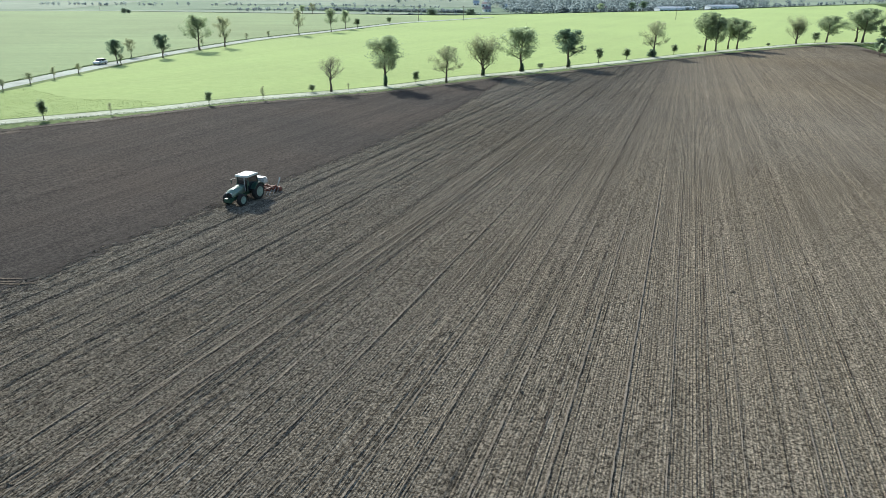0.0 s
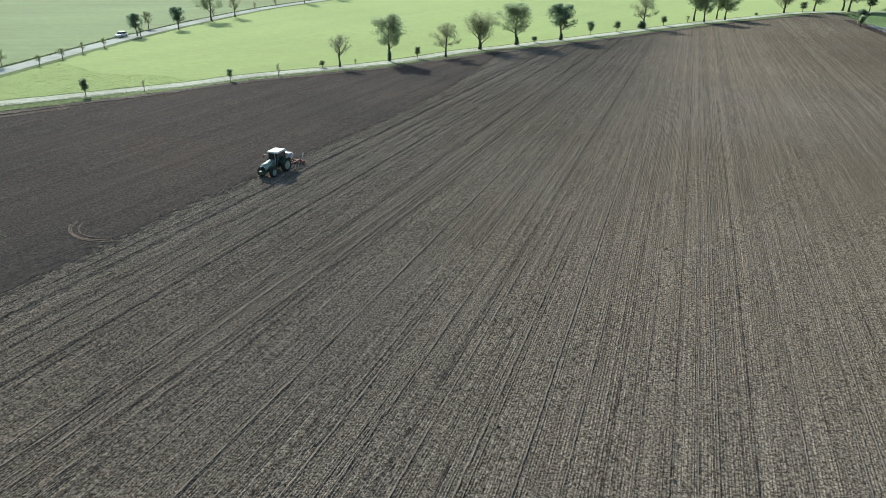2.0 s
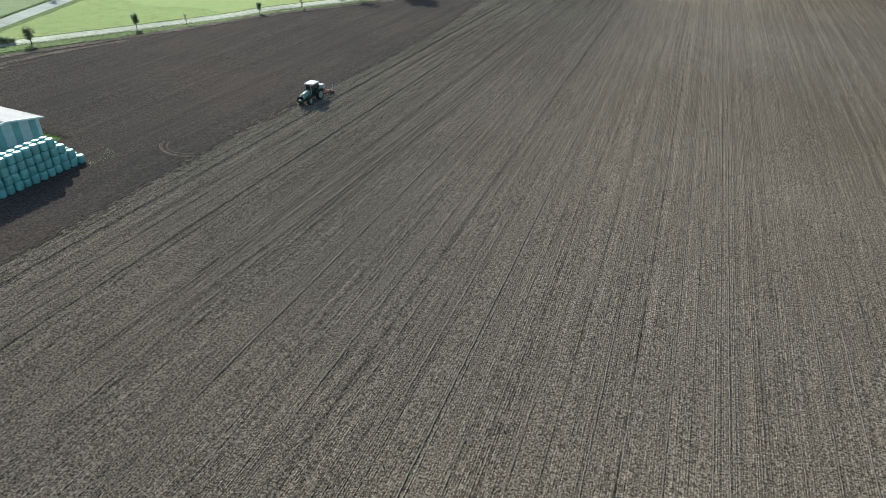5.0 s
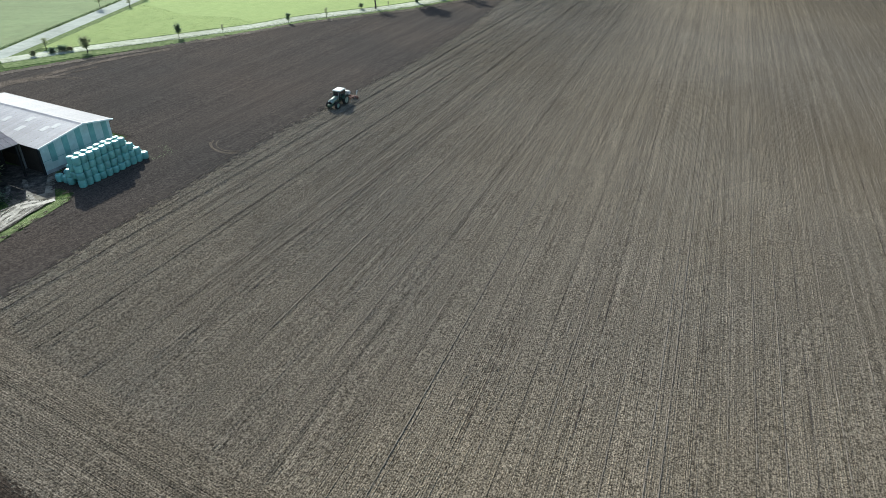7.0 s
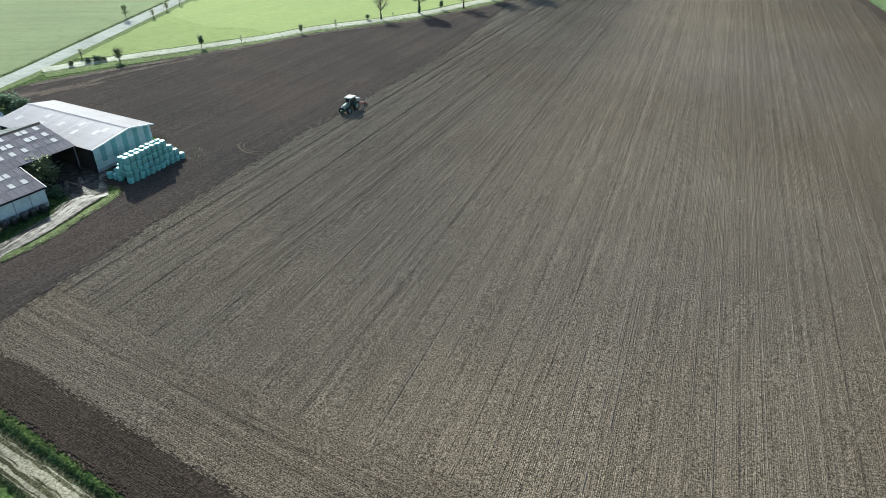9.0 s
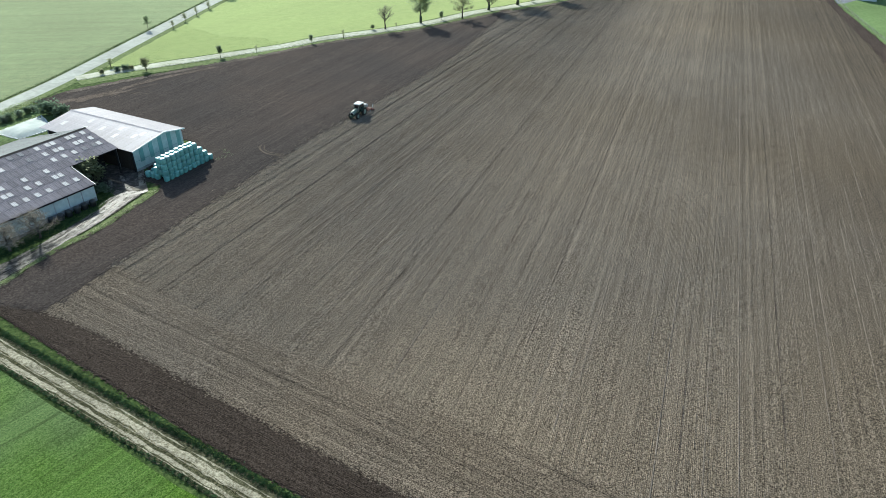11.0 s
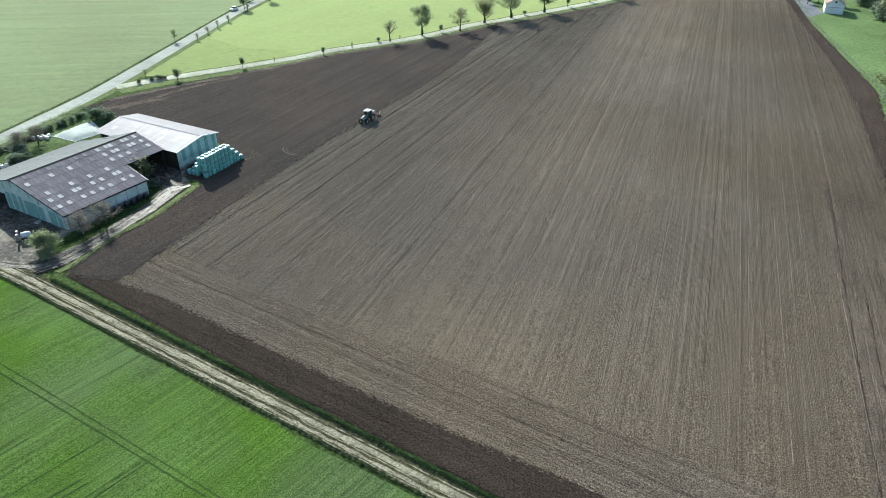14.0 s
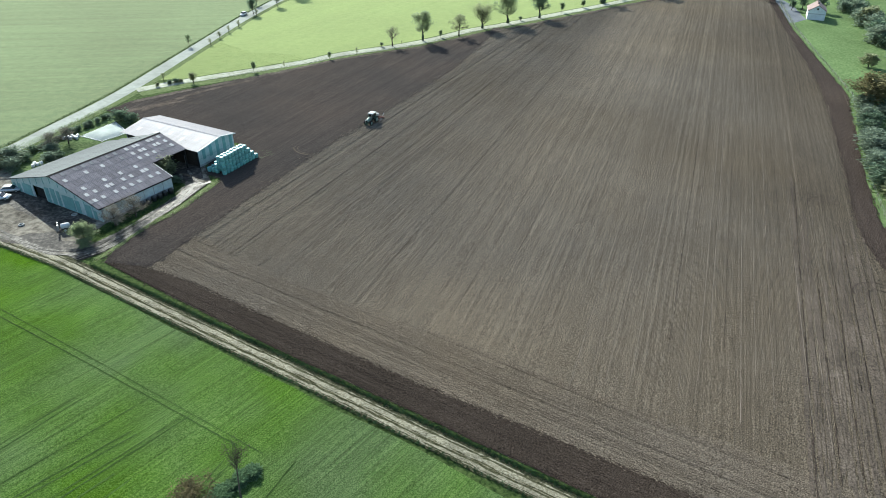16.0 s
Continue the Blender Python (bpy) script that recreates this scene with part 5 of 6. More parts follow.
# machinery by the yard bush
trailer = tagged(new("sprayer"), "small trailed sprayer with white tank parked by a bush", "sprayer")
trailer.matrix_world = pose(-77.2, 10.0, gz(-77.2, 10) + 0.12, 0, 0, 30)
tank = part("tank", lathe([(0.2, -0.9), (0.55, -0.75), (0.6, 0), (0.55, 0.75), (0.2, 0.9)], 14), wrap_white, trailer, "white plastic tank", True)
tank.matrix_basis = Matrix.Translation((0, 0, 1.15)) @ pose(0, 0, 0, 0, 90, 0)
boxed("frame", trailer, dark_gap, -1.3, 1.6, -0.5, 0.5, 0.5, 0.62)
for y in (-0.7, 0.7):
    wheel(trailer, -0.2, y, 0.45, 0.45, 0.25, rim_mat)
    boxed("boom", trailer, steel, -1.5, -1.2, y - 0.25, y + 0.25, 0.7, 1.9)


# pale worn tyres lying in the yard
tyre_pale = surface("sun_bleached_rubber", [(0.30, 0.30, 0.29), (0.42, 0.42, 0.40)], 4, 5, 0.9, (15, 0.01), spec=0.1)
worn = tagged(part("worn_tyre", lathe([(0.36, 0.02), (0.55, 0.0), (0.64, 0.07), (0.64, 0.17), (0.55, 0.24), (0.36, 0.22), (0.34, 0.12), (0.36, 0.02)], 20), tyre_pale, None, "", True), "sun-bleached tyre lying in the farmyard", "tyre", "tyres in the yard")
for k, (x, y) in enumerate([(-78.8, 16.5), (-87.7, 11.6)]):
    copy_thing(worn, pose(x, y, gz(x, y) + 0.12, 0, 0, 50 * k))
GONE.append(worn)


# ---- house by the pasture ----
plaster = surface("white_house_plaster", [(0.66, 0.68, 0.72), (0.78, 0.80, 0.83)], 0.8, 5, 0.85, (8, 0.01), (0.3, 0.1))
tiles = surface("red_clay_roof_tiles", [(0.25, 0.175, 0.16), (0.36, 0.27, 0.25)], 3, 5, 0.8, (6, 0.03), (0.4, 0.2))
house = tagged(new("house"), "small white house with a red tiled gable roof", "house")
house.matrix_world = pose(152.6, 207.2, gz(155, 209) - 0.1, 0, 0, -20)
HW, HL, HE, HR = 7.0, 9.8, 3.9, 6.2
bm = bmesh.new()
box(bm, 0, HW, 0.25, HL, -0.5, HE)
part("wall", bm, plaster, house, "white plaster walls")
bm = bmesh.new()
prism(bm, [(0, -0.5), (HW, -0.5), (HW, HE), (HW / 2, HR), (0, HE)], 0, 0.25, "y")
part("gable", bm, plaster, house, "white plaster gable")
boxed("string_course", house, wall_grey, 0.05, HW - 0.05, -0.05, 0, 2.6, 2.75, label="grey string course")
for s in (0, 1):
    bm = bmesh.new()
    e = -0.35 if s == 0 else HW + 0.35
    ze = HE - 0.23
    prism(bm, [(e, ze), (HW / 2, HR + 0.02), (HW / 2, HR + 0.2), (e, ze + 0.18)], -0.3, HL + 0.3, "y")
    for k in range(9):
        t0, t1 = k / 9, (k + 1) / 9
        p = lambda t: (e + (HW / 2 - e) * t, ze + (HR + 0.02 - ze) * t + 0.2)
        a, b = p(t0), p(t1)
        prism(bm, [(a[0], a[1]), (a[0], a[1] + 0.06), (b[0], b[1] + 0.01), (b[0], b[1])], -0.32, HL + 0.32, "y")
    part("roof", bm, tiles, house, "red clay tile slope")
for y in (3.0, 6.8):
    ob = boxed("chimney", house, tiles, HW / 2 - 0.3, HW / 2 + 0.3, y, y + 0.6, HR - 0.4, HR + 1.1, bevel=0.02, label="brick chimney")
    boxed("chimney_cap", ob, wall_grey, HW / 2 - 0.38, HW / 2 + 0.38, y - 0.08, y + 0.68, HR + 1.1, HR + 1.2)
for x, z in ((3.5, 4.4),):
    ob = boxed("window", house, glass, x - 0.35, x + 0.35, -0.04, 0.0, z, z + 0.8, label="small dark gable window")
    boxed("frame", ob, white_trim, x - 0.42, x + 0.42, -0.06, -0.04, z - 0.07, z)
patch("driveway", [(151.5, 250), (150.8, 236), (142.6, 200.5), (145.5, 201.0), (152.3, 206.5), (154.5, 220), (157, 236), (156, 250)], drive_mat, 0.09, 4.0, 0.2, "pale grey gravel drive beside the house")
shed = tagged(new("garden_shed"), "dark grey wooden shed behind the house", "shed")
shed.matrix_world = pose(160, 222, gz(160, 222) - 0.1, 0, 0, -18)
boxed("wall", shed, wall_grey, 0, 4, 0, 3, -0.3, 2.2)
bm = bmesh.new()
prism(bm, [(-0.3, 2.1), (1.5, 3.0), (3.3, 2.1), (3.3, 2.2), (1.5, 3.12), (-0.3, 2.2)], -0.2, 4.2)
part("roof", bm, tiles, shed)


# ---- shrubs, hedges and trees round the farm and the pasture ----
model("scrub", 9.0, 31, 10, 9.5, 0.56, leaf_grey, per_tip=10, scatter=0.95, start=0.04, limbs=8, depth=2, up=0.35, trunk=0.03)
model("scrub_b", 9.0, 32, 10, 9.5, 0.56, leaf_dark, per_tip=10, scatter=0.95, start=0.04, limbs=8, depth=2, up=0.3, trunk=0.03)
model("scrub_gold", 9.0, 33, 10, 9.5, 0.75, leaf_pale, per_tip=9, scatter=0.9, start=0.04, limbs=11, depth=2, up=0.3, trunk=0.03)
model("rusty", 10.5, 34, 10, 11.0, 0.32, leaf_rust, per_tip=8, scatter=0.5, start=0.24, limbs=11, depth=3, trunk=0.035)
model("leafless", 7.0, 35, 10, 7.0, 0.42, leaf_twig, per_tip=4, scatter=0.32, thin=0.05, start=0.25, limbs=12, depth=3, up=0.5, trunk=0.017)
model("pole", 5.0, 37, 10, 5.0, 0.34, twig_dark, per_tip=1, scatter=0.2, thin=0.05, start=0.76, limbs=9, depth=3, up=0.5, trunk=0.016, lean=(-0.03, 0.0))
model("russet", 9.0, 39, 10, 10.0, 0.22, leaf_olive, per_tip=5, scatter=0.45, start=0.16, limbs=11, depth=3, up=0.4)
model("bramble", 9.0, 40, 10, 9.5, 0.9, leaf_bramble, per_tip=9, scatter=0.95, start=0.04, limbs=11, depth=2, up=0.3, trunk=0.02)
model("amber", 5.0, 41, 10, 6.0, 0.4, leaf_pale, per_tip=4, scatter=0.4, start=0.3, limbs=9, depth=2, up=0.6, trunk=0.018)
model("corner", 9.0, 38, 10, 9.5, 0.26, leaf_bush, per_tip=9, scatter=0.42, start=0.12, limbs=11, depth=3, up=0.4)
model("orchard", 9.0, 36, 10, 9.5, 0.4, leaf_pale, per_tip=5, scatter=0.5, start=0.15, limbs=11, depth=3, up=0.4)
GONE += [MODELS[k] for k in ("scrub", "scrub_b", "scrub_gold", "rusty", "leafless", "pole", "orchard", "corner", "russet", "bramble", "amber")]
G = "bushes in the pasture hedge"
stand(MODELS["rusty"], 128.6, 97.5, 10.0, 14.5, "spreading tree turning rusty brown by the fence", G)
stand(MODELS["dense"], 138.5, 94.0, 9.0, 12.0, "dark leafy tree in the pasture hedge", G)
stand(MODELS["orchard"], 146.6, 137.8, 5.0, 6.0, "small round tree standing in the pasture", G)
stand(MODELS["scrub_gold"], 105.6, 37.0, 4.6, 7.0, "yellow-green bush beside the ploughed soil", G, category="bush")
stand(MODELS["scrub_gold"], 103.5, 31.0, 3.6, 5.5, "yellow-green bush beside the ploughed soil", G, category="bush")
rng = random.Random(8)
for k in range(46):
    y = 22 + k * 1.62
    edge = np.interp(y, [0, 23.7, 45.3, 82.2, 106], [92, 96, 102.3, 116.2, 125.5])
    x = edge + 4.0 + rng.uniform(0, 17) if k % 3 else edge + rng.uniform(3.0, 4.6)
    if y < 40 and x < edge + 9:
        x = edge + rng.uniform(9, 18)
    h = rng.uniform(2.6, 5.0) + 0.09 * (x - edge)
    key = rng.choice(["scrub", "scrub", "scrub_b"])
    stand(MODELS[key], x, y, h, h * rng.uniform(1.2, 1.7), "grey-green bramble bush in the pasture hedge" if key == "scrub" else "dark green overgrown bush in the hedge", G, category="bush")
for k in range(40):
    t = k / 39
    x = np.interp(t, [0, 0.3, 0.6, 1], [158, 167, 178, 200]) + rng.uniform(-1, 12)
    y = np.interp(t, [0, 0.3, 0.6, 1], [140, 188, 242, 300]) + rng.uniform(-5, 5)
    key = rng.choice(["scrub", "scrub", "orchard", "scrub_b"])
    h = rng.uniform(4.5, 8.5)
    stand(MODELS[key], x, y, h, h * rng.uniform(0.9, 1.3), "leafy hedge tree at the pasture edge", "trees in the far hedge")
for x, y, h, w in [(150, 246, 6, 4), (155, 232, 6.5, 5), (158, 226, 5.5, 5), (164, 221, 6.5, 6), (147, 241, 4.5, 2.5), (152.5, 224, 4.5, 4)]:
    stand(MODELS["dense" if w > 3 else "sapling"], x, y, h, w, "garden tree beside the white house", "trees round the house")

G = "shrubs round the farm"
for key, x, y, h, w, label in [
    ("corner", -71.4, 6.0, 4.4, 4.9, "pale leafy bush at the corner of the yard"),
    ("corner", -70.6, 4.2, 1.6, 3.2, "dark bush at the corner of the yard"),
    ("leafless", -65.3, 16.4, 5.4, 6.2, "bare many-branched tree before the barn wall"),
    ("leafless", -67.8, 12.4, 5.0, 6.0, "bare many-branched tree before the barn wall"),
    ("orchard", -66.2, 35.6, 5.6, 5.2, "yellowing bush in the courtyard between the barns"),
    ("scrub_b", -63.0, 33.4, 1.6, 3.0, "low dark bush in the courtyard"),
    ("scrub_b", -92.6, 70.6, 3.6, 4.8, "large dark round bush behind the hay barn"),
    ("scrub_b", -89.2, 70.0, 2.6, 4.2, "large dark round bush behind the hay barn"),
    ("scrub", -106.6, 41.0, 4.6, 6.0, "overgrown grey-green garden shrub"),
    ("scrub", -110.5, 37.0, 4.8, 7.0, "overgrown grey-green garden shrub"),
    ("leafless", -101.6, 50.5, 4.6, 5.6, "bare fruit tree in the farm garden"),
    ("leafless", -99.2, 54.0, 4.8, 5.4, "bare fruit tree in the farm garden"),
    ("scrub", -100.6, 48.4, 2.4, 4.6, "grey-green overgrown shrub in the farm garden"),
    ("scrub", -98.6, 43.6, 2.2, 4.0, "grey-green overgrown shrub in the farm garden"),
    ("scrub_b", -97.4, 45.6, 1.6, 3.0, "low dark shrub in the farm garden"),
    ("scrub", -104.6, 37.6, 3.4, 5.0, "grey-green overgrown shrub in the farm garden"),
    ("scrub_b", -104.2, 43.2, 1.8, 3.0, "low dark shrub in the farm garden"),
]:
    stand(MODELS[key], x, y, h, w, label, G, category="tree" if key == "leafless" else "bush")
hedge_line = [(-109.4, 36), (-107.0, 42.6), (-104.8, 49.6), (-103.4, 55.4), (-101.6, 61.4), (-99.4, 66.6), (-97.0, 72.4)]
for k, (x, y) in enumerate(dense(hedge_line, 1.7, False, 0.4, 4)):
    stand(MODELS["scrub_b" if k % 2 else "scrub"], x, y, rng.uniform(1.1, 1.9), rng.uniform(1.9, 2.8), "clipped dark garden hedge between farm and road", "hedge along the road", category="hedge")
G = "shrubs at the road fork"
for key, x, y, h, w in [("orchard", -93.6, 99.8, 1.5, 1.3), ("scrub_b", -90.8, 102.6, 1.4, 1.7), ("scrub_b", -89.2, 103.8, 1.7, 2.2), ("orchard", -87.8, 104.6, 1.2, 1.6), ("sapling_thin", -94.2, 106.2, 2.6, 1.8)]:
    stand(MODELS[key], x, y, h, w, "small dark shrub at the road fork", G, category="shrub")
stand(MODELS["amber"], -83.4, 103.6, 3.8, 2.8, "small tree with orange-brown leaves at the road fork", G)

# corner of the near crop
stand(MODELS["pole"], -20.9, -56.0, 12.8, 3.4, "tall slender bare tree in the crop", "trees in the near crop")
stand(MODELS["russet"], -27.2, -56.6, 5.0, 6.0, "small bush with brown autumn leaves", "trees in the near crop", category="bush")
for k in range(14):
    t = k / 13
    x, y = -25.6 + 4.0 * t + rng.uniform(-0.8, 0.8), -55.0 + 5.4 * t + rng.uniform(-0.5, 0.5)
    stand(MODELS["bramble"], x, y, rng.uniform(0.7, 1.1), rng.uniform(1.8, 2.5), "low tangled bramble clump in the crop", "brambles in the near crop", category="bush")


# ---- weeds, clods, wheel marks ----
def tufts(name, line, half, count, size, mat, label, seed, tall=0.0):
    """Loose weeds and grass along a line."""
    r = np.random.default_rng(seed)
    p = np.array(dense(line, 1.0, False))
    i = r.integers(0, len(p), count)
    x, y = p[i, 0] + r.normal(0, half, count), p[i, 1] + r.normal(0, half, count)
    z = ground_z(x, y) + 0.08 + np.abs(r.normal(0, tall + 0.08, count))
    return tagged(leaves(name, np.c_[x, y, z], size, mat, None, seed), label, kind="stuff")


north, south = beside([(-66.5, -4.5)] + TRACK[3:], 1.8), beside(TRACK, -2.1)
tufts("weeds", north, 0.26, 24000, 0.11, leaf_weed, "dark green weeds along the farm track", 1, 0.08)
tufts("weeds", south, 0.2, 14000, 0.10, leaf_weed, "dark green weeds along the farm track", 2, 0.08)
tufts("verge_grass", beside(TRACK, -0.55), 0.2, 6000, 0.06, leaf_olive, "grass growing between the wheel ruts", 3, 0.02)
GRASS_STRIP = [(-66.0, -0.4), (-64.3, 4.0), (-61.8, 12.2), (-58.0, 19.3), (-55.7, 26.6), (-53.6, 34.0)]
ribbon("grass_strip", GRASS_STRIP, (1.2, 1.9), verge_mat, 0.13, 2.0, 0.3, "strip of yellowish grass between track and field")
tufts("verge_grass", GRASS_STRIP, 0.4, 3600, 0.06, leaf_pale, "yellowish grass between track and field", 4, 0.02)
tufts("verge_grass", [(x + 1.5, y - 2.3) for x, y in PATH], 0.3, 13000, 0.08, leaf_ditch, "grass verge along the gravel path", 5, 0.01)
tufts("verge_grass", [(x + 2.0, y) for x, y in EDGE_E], 0.4, 12000, 0.09, leaf_green, "rank grass along the pasture fence", 6, 0.06)
tufts("weeds", beside(ROAD[2:12], 3.1), 0.42, 15000, 0.11, leaf_ditch, "dark rank grass along the road ditch", 8, 0.03)
tufts("verge_grass", [(-101, 80), (-103.4, 72), (-107, 60), (-110, 50)], 0.9, 2500, 0.14, leaf_green, "grass verge beside the road", 7, 0.06)
r = np.random.default_rng(41)
mx, my = r.uniform(-95, -52, 14000), r.uniform(102, 152, 14000)
k = inside(mx, my, [(-95.2, 101.5), (-86, 109.3), (-74.5, 117.2), (-51.5, 133.6), (-60, 138), (-74, 139), (-84, 147), (-90.5, 152), (-92.6, 140)])
tagged(leaves("meadow_tufts", np.c_[mx[k], my[k], ground_z(mx[k], my[k]) + 0.08 + r.uniform(0, 0.08, k.sum())], 0.09, leaf_meadow, None, 42, 0.4), "dark grass tufts in the wild meadow", kind="stuff")
COURT = [(-61.9, 33.0), (-62.2, 27.2), (-64.6, 20.0), (-67.8, 12.2), (-71.0, 6.6)]
ribbon("court_grass", COURT, (3.4, 5.6), turf, 0.140, 2.0, 0.5, "dark grass along the barn wall")
tufts("weeds", COURT, 1.2, 9000, 0.10, leaf_weed, "dark undergrowth along the barn wall", 11, 0.06)
patch("garden_grass", [(-107, 40), (-101.5, 31), (-98.6, 28.5), (-84.5, 52.5), (-86, 56), (-88, 66), (-90, 72), (-98, 73), (-103, 58)], surface("garden_grass", [(0.040, 0.069, 0.025), (0.090, 0.135, 0.050), (0.150, 0.192, 0.088)], 1.4, 9, 1.0, (3, 0.15), (0.12, 0.4), spec=0.05), 0.07, 3.0, 0.3, "garden grass behind the barns")

# mud colour, kept extra dark because it also paints barn shade
patch("mud", [(-90, 6.0), (-80, 9.5), (-76, 6.0), (-69, 5.0), (-66, 12), (-63.5, 21), (-60.8, 29), (-58.8, 27), (-62.6, 14.5), (-69.2, 2.4), (-76, 1.2)], surface("churned_mud_and_shade", [(0.020, 0.018, 0.016), (0.058, 0.053, 0.047), (0.150, 0.136, 0.118)], 1.1, 10, 0.8, (3, 0.1), (0.25, 0.4), spec=0.2), 0.118, 2.0, 0.4, "dark churned mud with pale ruts")
# these two patches put the barns' shade into the ground colour
patch("mud_court", [(-66.5, 36.5), (-70, 45.5), (-62.5, 43.5), (-60.0, 41.6), (-57.4, 36.2), (-60.2, 33.2), (-64, 32)], bpy.data.materials["churned_mud_and_shade"], 0.122, 2.0, 0.3, "mud darkened to paint the shade between the barns")
patch("mud_front", [(-72.6, 14.2), (-75.8, 8.8), (-86.5, 14.8), (-100.2, 22.8), (-97.6, 28.8)], bpy.data.materials["churned_mud_and_shade"], 0.126, 2.0, 0.3, "mud darkened to paint the gable's shadow before the barn doors")
wet_rut = surface("wet_wheel_rut", [(0.035, 0.032, 0.027), (0.110, 0.102, 0.088), (0.24, 0.226, 0.20)], 1.6, 9, 0.6, (5, 0.06), (0.4, 0.5), spec=0.08)
# pale wheel ruts in the yard
for k, line in enumerate([[(-100, 14), (-88, 7.6), (-77, 2.6), (-70, 3.8), (-64.0, 15), (-60.4, 26), (-57.4, 33.5)], [(-99, 12.6), (-87, 6.2), (-76, 1.2), (-68.4, 3.0), (-62.6, 14.4), (-59.0, 25.6), (-56, 33)], [(-57, 33), (-60, 36), (-62.5, 40)], [(-58.4, 31), (-61.8, 34), (-63.5, 38)]]):
    ribbon("yard_rut", line, 0.6, wet_rut, 0.15, 1.5, 0.22, "pale wet wheel rut in the yard", seed=50 + k)

# lane between barn and field: wet streaks left by many wheels
LANE_W = [(-73.0, 0.8), (-68.4, 3.6), (-65.8, 7.8), (-63.9, 12.8), (-61.7, 18.6), (-60.2, 26.2), (-59.4, 33.4)]
LANE_E = [(-69.0, -1.2), (-65.6, 2.4), (-63.6, 7.2), (-62.2, 12.6), (-58.9, 20.0), (-56.8, 27.2), (-55.2, 34.0)]
patch("lane", LANE_W + LANE_E[::-1], surface("trodden_lane_mud", [(0.014, 0.013, 0.011), (0.040, 0.037, 0.031), (0.105, 0.098, 0.083)], 1.4, 10, 0.9, (4, 0.06), (0.3, 0.35), spec=0.05, grain=0.85), 0.135, 2.0, 0.25, "trodden muddy lane beside the barn")
puddle_mud = surface("shining_wet_mud", [(0.050, 0.047, 0.040), (0.15, 0.14, 0.122)], 2.0, 8, 0.48, (6, 0.05), (0.4, 0.3), spec=0.18)
for k in range(15):
    f = (k + 0.5) / 15
    line = [(a[0] + (b[0] - a[0]) * f + rng.uniform(-0.12, 0.12), a[1] + (b[1] - a[1]) * f) for a, b in zip(LANE_W, LANE_E)]
    ribbon("yard_rut", line[k % 3:] if k % 4 else line, rng.uniform(0.1, 0.26), (puddle_mud, wet_rut, wet_rut)[k % 3], 0.155, 0.8, 0.08, "shining wet wheel rut in the lane" if k % 3 == 0 else "pale wheel rut in the lane", seed=170 + k)
for k, (line, wide) in enumerate([
    ([(-54.8, 34.0), (-56.2, 32.8), (-57.8, 31.6), (-58.9, 29.4), (-59.3, 26.2), (-60.2, 20.4)], (0.9, 0.25)),
    ([(-60.6, 33.6), (-59.2, 32.4), (-58.2, 30.4), (-58.0, 27.0), (-58.9, 22.6), (-60.4, 17.6)], (0.7, 0.2)),
    ([(-57.0, 33.4), (-58.6, 32.6), (-60.2, 31.0), (-60.9, 27.4)], (0.35, 0.2)),
    ([(-60.6, 17.2), (-61.6, 13.6), (-63.0, 9.8), (-64.9, 4.4)], (0.35, 0.3)),
]):
    ribbon("puddle", line, wide, puddle_mud, 0.17, 0.6, 0.12, "shining wet streak where the lane meets the barns", seed=240 + k)

# wheel marks left by turning machines
wheel_curve = surface("dry_curved_wheel_mark", [(0.070, 0.056, 0.044), (0.168, 0.137, 0.110)], 3.5, 7, 1.0, (10, 0.06), (0.2, 0.3), spec=0.04)
for k, (cx, cy, r, a0, a1) in enumerate([(-35.2, 55.2, 3.6, 170, 285), (-35.2, 55.4, 4.4, 175, 280), (-34.6, 56.0, 5.4, 190, 290)]):
    line = [(cx + r * math.cos(radians(a)), cy + r * math.sin(radians(a))) for a in np.linspace(a0, a1, 9)]
    ribbon("wheel_mark", line, 0.17, wheel_curve, 0.20, 0.8, 0.04, "pale curved wheel mark in the soil", seed=70 + k)
for k, (cx, cy, r, a0, a1) in enumerate([(-84.6, 80.6, 3.0, 40, 170), (-84.8, 80.4, 4.2, 35, 160), (-81.0, 76.0, 9.5, 60, 140), (-80.4, 75.0, 11.2, 62, 135), (-86.5, 84.6, 2.2, -30, 150)]):
    line = [(cx + r * math.cos(radians(a)), cy + r * math.sin(radians(a))) for a in np.linspace(a0, a1, 9)]
    ribbon("wheel_mark", line, 0.16, wheel_curve, 0.20, 0.8, 0.05, "pale curved wheel mark in the field corner", seed=250 + k)
corner_soil = surface("dry_corner_soil", [(0.040, 0.0320, 0.0265), (0.082, 0.066, 0.0545), (0.140, 0.114, 0.095)], 3.0, 6, 1.0, (8, 0.06), (0.2, 0.35), spec=0.04, grain=0.85)
for k, (line, wide) in enumerate([([(-94.0, 77.6), (-89.7, 81.5), (-85.1, 85.7), (-82.5, 89.8), (-76.7, 97.5), (-66.0, 107.5)], (2.2, 1.4)), ([(-90.0, 78.4), (-86.4, 82.6), (-81.6, 87.0), (-76.0, 93.6)], (1.3, 0.5))]):
    ribbon("field_corner", line, wide, corner_soil, 0.185, 0.6, 0.3, "dry trodden soil where machines turn", seed=260 + k)
mark_pale = surface("dry_wheel_strip", [(0.030, 0.024, 0.019), (0.092, 0.075, 0.060), (0.190, 0.158, 0.126)], 4.0, 7, 1.0, (10, 0.06), (0.15, 0.3), spec=0.04, grain=0.9)
